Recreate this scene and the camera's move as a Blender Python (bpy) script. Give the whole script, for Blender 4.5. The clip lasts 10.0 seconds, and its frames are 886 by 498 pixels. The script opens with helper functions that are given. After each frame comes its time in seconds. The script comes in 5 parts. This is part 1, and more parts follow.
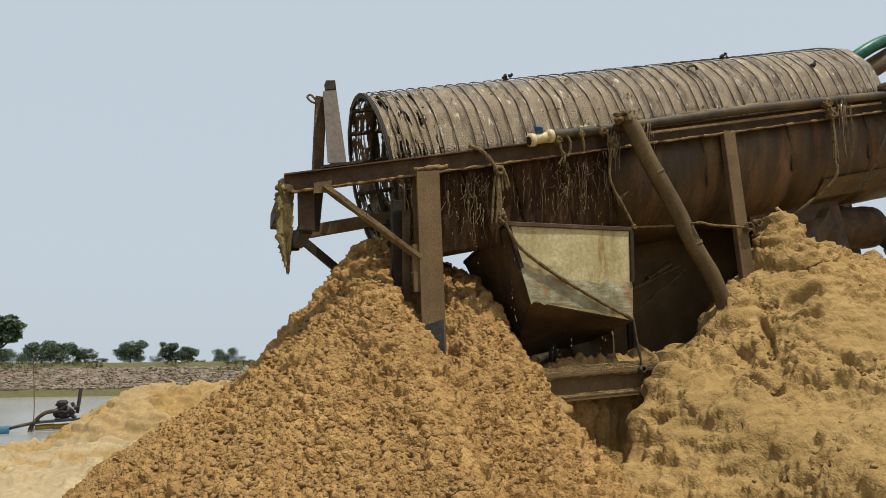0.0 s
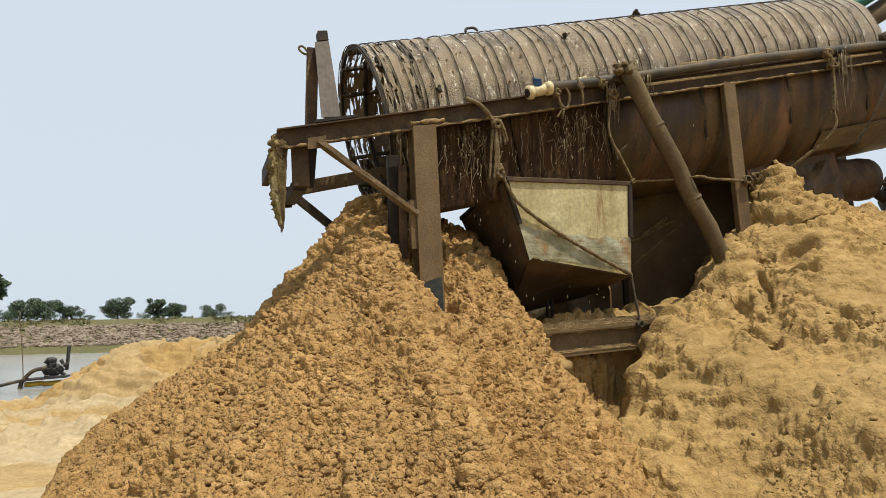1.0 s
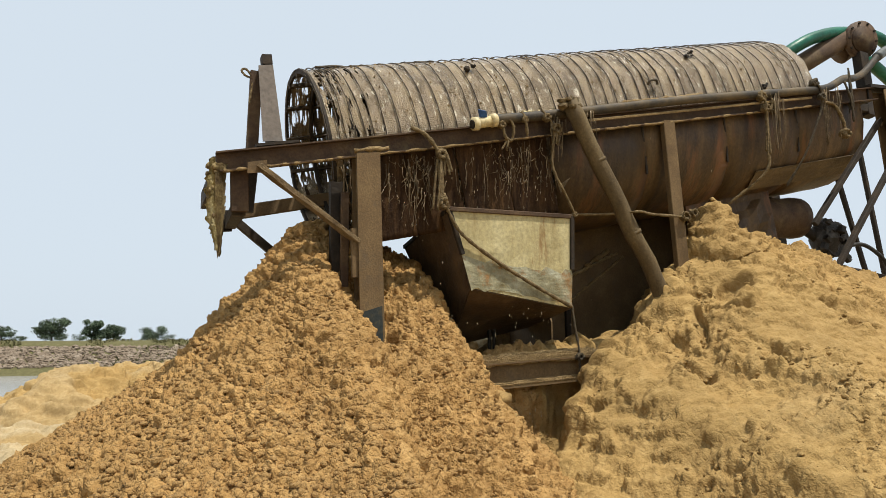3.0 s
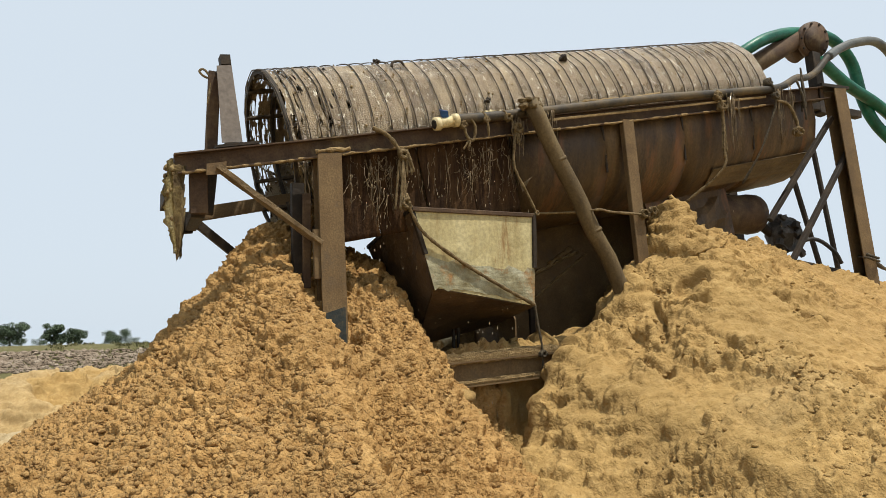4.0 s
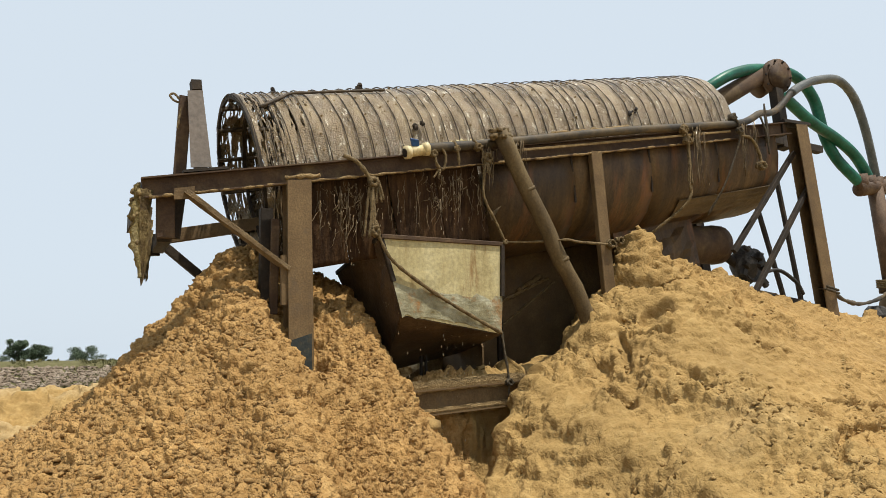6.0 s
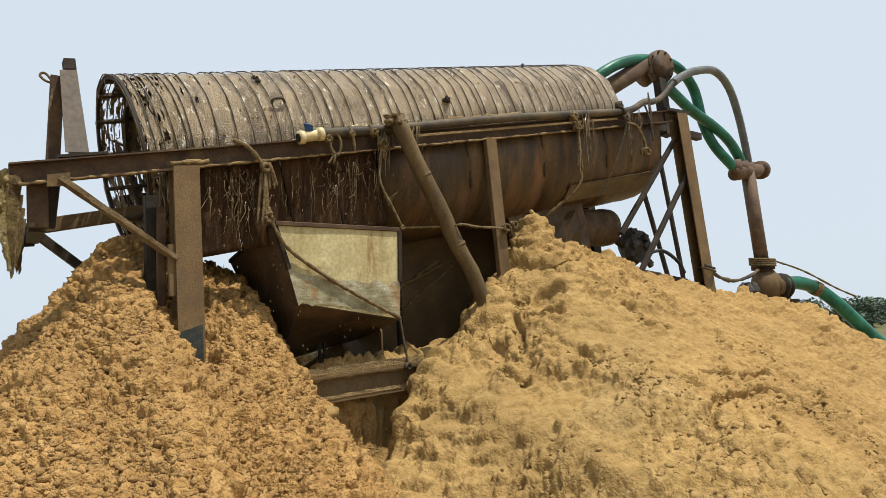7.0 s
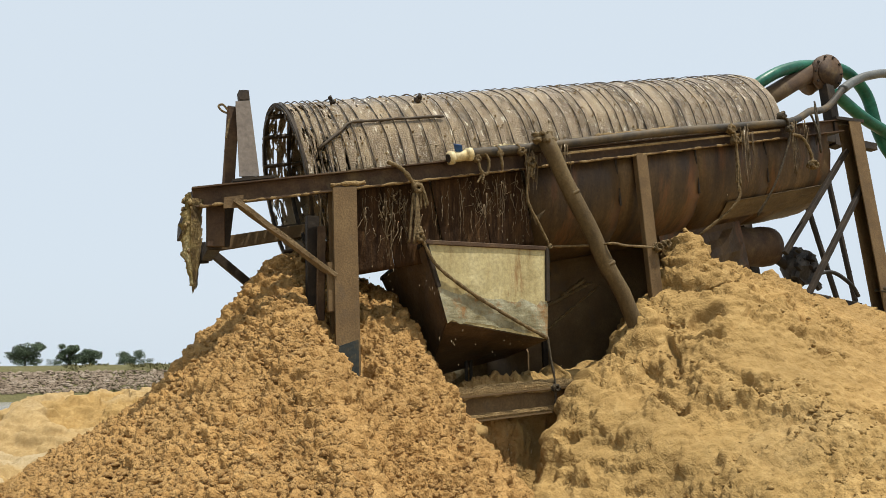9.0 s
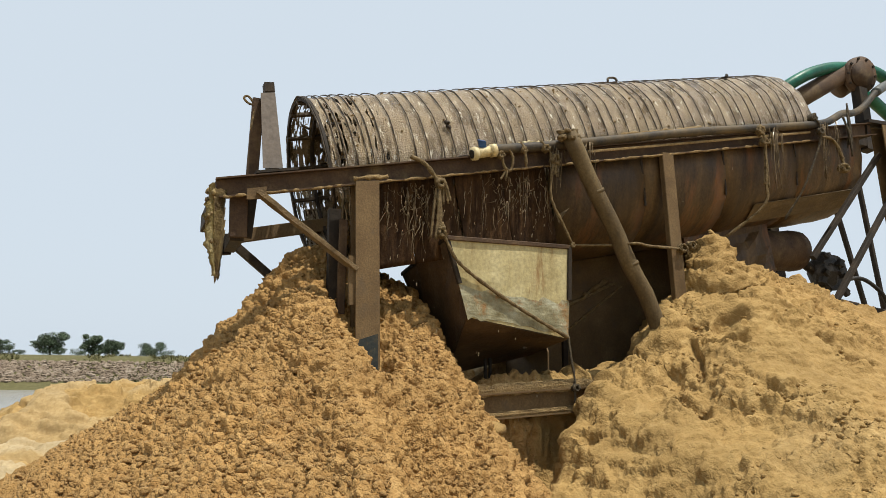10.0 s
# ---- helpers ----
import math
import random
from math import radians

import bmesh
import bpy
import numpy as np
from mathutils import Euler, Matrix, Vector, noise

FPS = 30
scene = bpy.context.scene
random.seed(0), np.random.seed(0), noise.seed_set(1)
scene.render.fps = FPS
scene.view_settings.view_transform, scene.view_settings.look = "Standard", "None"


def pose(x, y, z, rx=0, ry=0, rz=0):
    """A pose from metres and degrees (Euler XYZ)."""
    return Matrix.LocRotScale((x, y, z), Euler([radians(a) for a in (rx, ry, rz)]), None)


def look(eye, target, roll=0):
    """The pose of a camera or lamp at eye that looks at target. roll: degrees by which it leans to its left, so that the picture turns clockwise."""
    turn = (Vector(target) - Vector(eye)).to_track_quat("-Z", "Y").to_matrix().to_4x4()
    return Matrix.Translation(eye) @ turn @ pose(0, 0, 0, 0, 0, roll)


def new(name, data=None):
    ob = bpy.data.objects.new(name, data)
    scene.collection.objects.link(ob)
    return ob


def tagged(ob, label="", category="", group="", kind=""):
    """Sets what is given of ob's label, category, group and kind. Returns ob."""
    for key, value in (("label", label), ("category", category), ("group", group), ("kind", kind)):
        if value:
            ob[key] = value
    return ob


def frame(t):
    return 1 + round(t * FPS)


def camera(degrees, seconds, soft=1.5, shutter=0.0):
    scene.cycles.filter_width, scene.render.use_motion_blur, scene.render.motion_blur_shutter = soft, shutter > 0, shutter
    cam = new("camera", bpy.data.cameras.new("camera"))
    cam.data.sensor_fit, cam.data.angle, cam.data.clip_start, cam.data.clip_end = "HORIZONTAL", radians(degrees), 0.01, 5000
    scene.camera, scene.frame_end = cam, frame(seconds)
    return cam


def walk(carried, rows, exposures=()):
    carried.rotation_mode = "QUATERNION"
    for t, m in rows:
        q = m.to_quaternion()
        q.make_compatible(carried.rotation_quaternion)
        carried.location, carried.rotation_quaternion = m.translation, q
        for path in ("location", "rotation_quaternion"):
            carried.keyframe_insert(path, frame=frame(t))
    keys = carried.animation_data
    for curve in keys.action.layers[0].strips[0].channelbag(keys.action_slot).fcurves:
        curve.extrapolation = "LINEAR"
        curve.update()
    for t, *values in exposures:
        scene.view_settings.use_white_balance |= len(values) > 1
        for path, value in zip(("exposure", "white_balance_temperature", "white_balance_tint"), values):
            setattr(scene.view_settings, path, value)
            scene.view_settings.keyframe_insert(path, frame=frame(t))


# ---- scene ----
cam = camera(65.5, 10.0, soft=0.8)

PATH = [
    (0, (0.582, -4.151, 1.568), (1.196, -2.275, 1.891), -0.6),
    (0.5, (0.541, -4.092, 1.59), (1.157, -2.209, 1.862), -1.2),
    (1, (0.535, -4.067, 1.594), (1.19, -2.186, 1.784), -1.2),
    (1.5, (0.546, -4.06, 1.605), (1.19, -2.189, 1.897), 0.2),
    (2, (0.556, -4.047, 1.608), (1.174, -2.163, 1.874), 0.6),
    (2.5, (0.579, -4.039, 1.611), (1.285, -2.188, 1.885), 0.1),
    (3, (0.6, -4.054, 1.619), (1.386, -2.233, 1.882), -0.4),
    (4.5, (0.639, -4.095, 1.634), (1.526, -2.322, 1.898), -1.5),
    (5, (0.651, -4.107, 1.642), (1.51, -2.327, 1.945), -0.3),
    (6.3, (0.651, -4.149, 1.678), (1.634, -2.434, 1.98), -1.1),
    (6.5, (0.668, -4.16, 1.675), (1.702, -2.472, 1.96), -1.4),
    (7, (0.689, -4.178, 1.679), (1.856, -2.574, 1.938), -2.7),
    (7.5, (0.672, -4.169, 1.689), (1.804, -2.545, 1.976), -2.2),
    (8, (0.647, -4.153, 1.69), (1.652, -2.456, 2.015), -1.4),
    (8.5, (0.623, -4.131, 1.693), (1.523, -2.373, 2.01), -1.1),
    (9, (0.614, -4.113, 1.687), (1.445, -2.323, 2.011), -0.8),
    (9.5, (0.604, -4.101, 1.678), (1.378, -2.285, 2.001), -0.0),
    (10, (0.617, -4.082, 1.667), (1.395, -2.268, 1.99), 0.7),
]
walk(cam, [(t, look(eye, target, roll)) for t, eye, target, roll in PATH],
     exposures=[(0, -0.25), (0.5, -0.08), (1.2, 0.04), (9, 0.08), (10, 0.02)])

# ---- light ----
SUN_ELEVATION, SUN_AZIMUTH = 70.0, 150.0   # azimuth clockwise from +y
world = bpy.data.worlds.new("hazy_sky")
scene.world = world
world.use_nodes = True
wn = world.node_tree
sky = wn.nodes.new("ShaderNodeTexSky")
sky.sky_type, sky.sun_disc = "NISHITA", False
sky.sun_elevation, sky.sun_rotation = radians(SUN_ELEVATION), radians(SUN_AZIMUTH)
sky.air_density, sky.dust_density, sky.ozone_density = 1.0, 4.0, 1.5
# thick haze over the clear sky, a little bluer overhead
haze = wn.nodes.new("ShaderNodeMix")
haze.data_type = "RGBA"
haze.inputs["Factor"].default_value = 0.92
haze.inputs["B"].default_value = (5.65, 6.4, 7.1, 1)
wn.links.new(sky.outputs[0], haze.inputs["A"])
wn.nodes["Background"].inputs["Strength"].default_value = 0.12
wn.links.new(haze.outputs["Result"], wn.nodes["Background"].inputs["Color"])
sun = new("sun", bpy.data.lights.new("sun", "SUN"))
sun.data.energy, sun.data.angle, sun.data.color = 5.0, radians(0.8), (1.0, 0.94, 0.83)
sa, se = radians(SUN_AZIMUTH), radians(SUN_ELEVATION)
sun_way = Vector((math.sin(sa) * math.cos(se), math.cos(sa) * math.cos(se), math.sin(se)))
sun.matrix_world = look(sun_way * 50, (0, 0, 0))
scene.view_settings.exposure = 0.0


# ---- materials ----
def ramp_of(nt, fac, stops):
    node = nt.nodes.new("ShaderNodeValToRGB")
    while len(node.color_ramp.elements) < len(stops):
        node.color_ramp.elements.new(0.5)
    for el, (at, col) in zip(node.color_ramp.elements, stops):
        el.position, el.color = at, (*col, 1)
    nt.links.new(fac, node.inputs["Fac"])
    return node.outputs["Color"]


def noise_of(nt, coords, scale, detail=5.0, rough=0.6, stretch=None):
    if stretch:
        mp = nt.nodes.new("ShaderNodeMapping")
        mp.inputs["Scale"].default_value = stretch
        nt.links.new(coords, mp.inputs["Vector"])
        coords = mp.outputs["Vector"]
    node = nt.nodes.new("ShaderNodeTexNoise")
    node.inputs["Scale"].default_value, node.inputs["Detail"].default_value = scale, detail
    node.inputs["Roughness"].default_value = rough
    nt.links.new(coords, node.inputs["Vector"])
    return node.outputs["Fac"]


def mixed(nt, fac, a, b):
    node = nt.nodes.new("ShaderNodeMix")
    node.data_type = "RGBA"
    for sock, v in ((node.inputs["Factor"], fac), (node.inputs["A"], a), (node.inputs["B"], b)):
        if isinstance(v, (tuple, list)):
            sock.default_value = (*v, 1)
        elif isinstance(v, float):
            sock.default_value = v
        else:
            nt.links.new(v, sock)
    return node.outputs["Result"]


def surface(name, dark, mid, light, scale=6.0, fine=60.0, rough=(0.6, 0.9), bump=0.3, metal=0.0, stain=None, stain_at=(0.55, 0.7), stain_scale=2.0, stretch=None, depth=0.01):
    """A weathered surface: three tones by a coarse noise, fine grain over it, an optional stain, and relief."""
    m = bpy.data.materials.new(name)
    m.use_nodes = True
    nt = m.node_tree
    bsdf = nt.nodes["Principled BSDF"]
    co = nt.nodes.new("ShaderNodeTexCoord").outputs["Object"]
    big = noise_of(nt, co, scale, 6, 0.65, stretch)
    small = noise_of(nt, co, fine, 4, 0.6)
    col = ramp_of(nt, big, ((0.3, dark), (0.5, mid), (0.72, light)))
    grain = ramp_of(nt, small, ((0.3, (0.76, 0.76, 0.76)), (0.7, (1.17, 1.17, 1.17))))
    mul = nt.nodes.new("ShaderNodeMix")
    mul.data_type, mul.blend_type = "RGBA", "MULTIPLY"
    mul.inputs["Factor"].default_value = 1.0
    nt.links.new(col, mul.inputs["A"])
    nt.links.new(grain, mul.inputs["B"])
    col = mul.outputs["Result"]
    if stain:
        patch = noise_of(nt, co, stain_scale, 7, 0.7, stretch)
        fac = ramp_of(nt, patch, ((stain_at[0], (0, 0, 0)), (stain_at[1], (1, 1, 1))))
        col = mixed(nt, fac, col, stain)
    nt.links.new(col, bsdf.inputs["Base Color"])
    rr = nt.nodes.new("ShaderNodeMapRange")
    rr.inputs["To Min"].default_value, rr.inputs["To Max"].default_value = rough
    nt.links.new(big, rr.inputs["Value"])
    nt.links.new(rr.outputs["Result"], bsdf.inputs["Roughness"])
    bsdf.inputs["Metallic"].default_value = metal
    bsdf.inputs["Specular IOR Level"].default_value = 0.3
    bp = nt.nodes.new("ShaderNodeBump")
    bp.inputs["Strength"].default_value, bp.inputs["Distance"].default_value = bump, depth
    add = nt.nodes.new("ShaderNodeMath")
    nt.links.new(big, add.inputs[0])
    nt.links.new(small, add.inputs[1])
    nt.links.new(add.outputs[0], bp.inputs["Height"])
    nt.links.new(bp.outputs["Normal"], bsdf.inputs["Normal"])
    return m


MUD = (0.30, 0.215, 0.115)
M_STEEL = surface("rusty_muddy_steel", (0.035, 0.019, 0.010), (0.065, 0.037, 0.019), (0.115, 0.072, 0.037), 5, 70, (0.55, 0.9), 0.4, stain=(0.13, 0.09, 0.042), stain_scale=3)
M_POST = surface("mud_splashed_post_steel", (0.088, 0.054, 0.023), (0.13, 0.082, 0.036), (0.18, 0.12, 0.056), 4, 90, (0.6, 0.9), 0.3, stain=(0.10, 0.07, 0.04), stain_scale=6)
M_DARK = surface("dark_mud_flecked_steel", (0.012, 0.009, 0.006), (0.024, 0.017, 0.011), (0.055, 0.038, 0.023), 6, 80, (0.6, 0.9), 0.4, stain=(0.13, 0.095, 0.055), stain_scale=4, stain_at=(0.6, 0.75))
M_GREY = surface("worn_grey_paint_steel", (0.145, 0.122, 0.105), (0.175, 0.15, 0.13), (0.20, 0.175, 0.152), 3, 40, (0.5, 0.75), 0.12, stain=(0.13, 0.09, 0.06), stain_at=(0.62, 0.78))
M_LIP = surface("sand_caked_ledge", (0.16, 0.105, 0.045), (0.25, 0.17, 0.075), (0.33, 0.235, 0.115), 18, 90, (0.8, 0.95), 0.8, depth=0.02)
M_BRACE = surface("crusted_brace_steel", (0.095, 0.062, 0.03), (0.155, 0.105, 0.052), (0.24, 0.175, 0.095), 12, 90, (0.7, 0.95), 0.7, depth=0.015)
M_TROUGH = surface("brown_rusted_sheet_steel", (0.018, 0.011, 0.005), (0.066, 0.038, 0.0145), (0.155, 0.096, 0.038), 2.6, 40, (0.35, 0.75), 0.35, stain=(0.155, 0.066, 0.022), stain_at=(0.54, 0.68), stain_scale=2.1, stretch=(1.9, 0.6, 0.35))
M_PATCH = surface("lighter_sheet_steel", (0.065, 0.043, 0.02), (0.10, 0.068, 0.032), (0.145, 0.10, 0.048), 4, 50, (0.5, 0.8), 0.3)
# near-black brown that carries the shade under the drum, with rust streaks
M_SHADESHEET = surface("shade_dark_rust_sheet", (0.016, 0.0075, 0.0028), (0.038, 0.019, 0.0075), (0.085, 0.045, 0.018), 9, 70, (0.55, 0.85), 0.5, stain=(0.10, 0.06, 0.03), stain_at=(0.57, 0.68), stain_scale=7, stretch=(3.0, 1, 0.35))
M_CREAM = surface("stained_cream_sheet", (0.30, 0.24, 0.11), (0.42, 0.355, 0.18), (0.50, 0.44, 0.25), 3, 40, (0.5, 0.8), 0.25, stain=(0.24, 0.15, 0.06), stain_at=(0.56, 0.7), stain_scale=5, stretch=(2.5, 1, 0.4))
M_TORN = surface("torn_whitish_liner", (0.15, 0.125, 0.06), (0.27, 0.25, 0.155), (0.46, 0.45, 0.33), 6, 22, (0.35, 0.65), 0.35, stain=(0.26, 0.14, 0.05), stain_at=(0.53, 0.62), stain_scale=3.5, depth=0.02)
M_HOPPER = surface("dark_brown_hopper_steel", (0.035, 0.023, 0.013), (0.075, 0.048, 0.026), (0.14, 0.092, 0.05), 4, 50, (0.4, 0.7), 0.4, stain=(0.14, 0.085, 0.045), stain_at=(0.58, 0.75), stain_scale=2.5)
M_ROPE = surface("muddy_rope_fibre", (0.07, 0.048, 0.022), (0.15, 0.105, 0.05), (0.25, 0.185, 0.095), 40, 220, (0.85, 1), 1.0, depth=0.006)
M_DARKROPE = surface("dark_wet_rope_fibre", (0.03, 0.024, 0.016), (0.07, 0.055, 0.035), (0.14, 0.11, 0.065), 40, 220, (0.7, 1), 1.0, depth=0.006)
M_BAMBOO = surface("weathered_round_pole", (0.06, 0.039, 0.016), (0.10, 0.068, 0.029), (0.155, 0.11, 0.05), 7, 60, (0.6, 0.9), 0.4, stretch=(1, 1, 0.3), stain=(0.18, 0.13, 0.066))
M_BLACKPIPE = surface("black_poly_pipe", (0.018, 0.016, 0.013), (0.034, 0.029, 0.023), (0.06, 0.05, 0.037), 6, 80, (0.5, 0.8), 0.25, stain=(0.12, 0.085, 0.042), stain_at=(0.44, 0.62), stain_scale=2.2)
M_GREYHOSE = surface("grey_suction_hose", (0.055, 0.06, 0.058), (0.10, 0.105, 0.10), (0.17, 0.17, 0.155), 5, 60, (0.35, 0.6), 0.2)
M_GREEN = surface("green_delivery_hose", (0.005, 0.055, 0.035), (0.008, 0.10, 0.062), (0.025, 0.17, 0.11), 5, 60, (0.3, 0.5), 0.15, stain=(0.06, 0.07, 0.045), stain_at=(0.62, 0.8))
M_PVC = surface("cream_plastic_fitting", (0.42, 0.32, 0.15), (0.58, 0.48, 0.27), (0.68, 0.60, 0.40), 9, 60, (0.35, 0.6), 0.1, stain=(0.3, 0.2, 0.09), stain_at=(0.6, 0.75), stain_scale=12)
M_BLUE = surface("blue_plastic_handle", (0.01, 0.035, 0.11), (0.015, 0.06, 0.18), (0.03, 0.10, 0.26), 9, 60, (0.35, 0.6), 0.1)
M_RUSTRED = surface("rust_brown_pipe", (0.05, 0.029, 0.018), (0.098, 0.06, 0.036), (0.16, 0.105, 0.066), 6, 70, (0.5, 0.85), 0.4, stain=(0.17, 0.13, 0.08))
M_RAG = surface("yellowed_tattered_sheeting", (0.12, 0.08, 0.026), (0.32, 0.25, 0.10), (0.56, 0.49, 0.30), 9, 50, (0.6, 0.9), 0.8, depth=0.02)
M_RAGBROWN = surface("brown_mud_soaked_sheeting", (0.07, 0.042, 0.018), (0.16, 0.11, 0.045), (0.34, 0.26, 0.11), 14, 70, (0.6, 0.9), 0.8, depth=0.015)
M_CLOD = surface("damp_brown_clods", (0.25, 0.14, 0.048), (0.33, 0.198, 0.072), (0.40, 0.25, 0.10), 9, 120, (0.85, 1), 1.0, depth=0.012)
M_CRUMB = surface("dry_yellow_crumbs", (0.26, 0.165, 0.06), (0.318, 0.207, 0.077), (0.38, 0.258, 0.105), 9, 120, (0.85, 1), 0.8, depth=0.01)
M_STRING = surface("muddy_water_strings", (0.11, 0.08, 0.043), (0.19, 0.14, 0.08), (0.32, 0.25, 0.16), 25, 90, (0.1, 0.3), 0.1)
M_DROP = surface("muddy_water_drops", (0.20, 0.155, 0.09), (0.32, 0.26, 0.165), (0.46, 0.39, 0.28), 9, 60, (0.05, 0.2), 0.05)
M_FIBRE = surface("hanging_root_fibres", (0.05, 0.033, 0.017), (0.11, 0.075, 0.038), (0.24, 0.18, 0.10), 20, 120, (0.7, 0.95), 0.4)
M_ROCK = surface("riprap_stone", (0.12, 0.088, 0.06), (0.20, 0.155, 0.113), (0.33, 0.275, 0.215), 0.8, 6, (0.8, 1), 0.4, depth=0.05)
M_LEAF = surface("tree_leaves", (0.05, 0.072, 0.042), (0.075, 0.105, 0.06), (0.10, 0.14, 0.08), 0.5, 5, (0.6, 0.9), 0.2)
# distance haze is put into this paler, bluer leaf green
M_HAZELEAF = surface("haze_paled_leaves", (0.055, 0.085, 0.055), (0.08, 0.115, 0.078), (0.11, 0.15, 0.10), 0.3, 4, (0.6, 0.9), 0.2)
M_DRYGRASS = surface("dry_olive_grass", (0.06, 0.062, 0.022), (0.11, 0.105, 0.042), (0.18, 0.155, 0.075), 0.6, 4, (0.8, 1), 0.2)
M_TRUNK = surface("tree_bark", (0.03, 0.022, 0.016), (0.06, 0.045, 0.03), (0.09, 0.07, 0.05), 3, 20, (0.8, 1), 0.4)
M_BLUEGREY = surface("old_blue_grey_paint", (0.014, 0.018, 0.017), (0.025, 0.031, 0.029), (0.07, 0.055, 0.03), 14, 80, (0.5, 0.8), 0.2, stain=(0.13, 0.09, 0.036), stain_at=(0.55, 0.7), stain_scale=7)
M_ENGINE = surface("oily_engine_metal", (0.012, 0.011, 0.01), (0.03, 0.027, 0.024), (0.09, 0.08, 0.07), 12, 60, (0.4, 0.8), 0.4)
M_YELLOW = surface("yellow_float_paint", (0.25, 0.15, 0.015), (0.36, 0.22, 0.02), (0.42, 0.30, 0.05), 3, 30, (0.5, 0.8), 0.1)
M_BLUEPIPE = surface("blue_float_pipe", (0.03, 0.09, 0.14), (0.05, 0.14, 0.2), (0.09, 0.2, 0.27), 3, 30, (0.4, 0.7), 0.1)

M_SHADESHEET.node_tree.nodes["Principled BSDF"].inputs["Specular IOR Level"].default_value = 0.1


def drum_skin():
    """Clogged wire screen: grey-brown, wet in patches with pale glints painted on, and open slots between the ribs
    towards the discharge end.
    """
    # the whitish stain paints glints of wet mud into the colour
    m = surface("clogged_wire_screen", (0.10, 0.067, 0.031), (0.215, 0.15, 0.073), (0.36, 0.265, 0.14), 5, 110, (0.06, 0.55), 1.0, stain=(0.62, 0.56, 0.43), stain_at=(0.585, 0.64), stain_scale=17, stretch=(1.5, 0.6, 0.6), depth=0.014)
    nt = m.node_tree
    bsdf = nt.nodes["Principled BSDF"]
    co = nt.nodes.new("ShaderNodeTexCoord").outputs["Object"]
    bsdf.inputs["Specular IOR Level"].default_value = 0.9
    gap = noise_of(nt, co, 30, 3, 0.6, (1.3, 0.2, 0.2))
    sep = nt.nodes.new("ShaderNodeSeparateXYZ")
    nt.links.new(co, sep.inputs[0])
    lim = nt.nodes.new("ShaderNodeMapRange")
    lim.inputs["From Min"].default_value, lim.inputs["From Max"].default_value = 0.06, 0.75
    lim.inputs["To Min"].default_value, lim.inputs["To Max"].default_value = 0.54, 0.74
    nt.links.new(sep.outputs["X"], lim.inputs["Value"])
    less = nt.nodes.new("ShaderNodeMath")
    less.operation = "LESS_THAN"
    nt.links.new(gap, less.inputs[0])
    nt.links.new(lim.outputs["Result"], less.inputs[1])
    nt.links.new(less.outputs[0], bsdf.inputs["Alpha"])
    return m


M_SCREEN = drum_skin()
M_RIB = surface("rib_bar_steel", (0.03, 0.02, 0.011), (0.055, 0.038, 0.021), (0.11, 0.079, 0.045), 12, 90, (0.5, 0.8), 0.4)


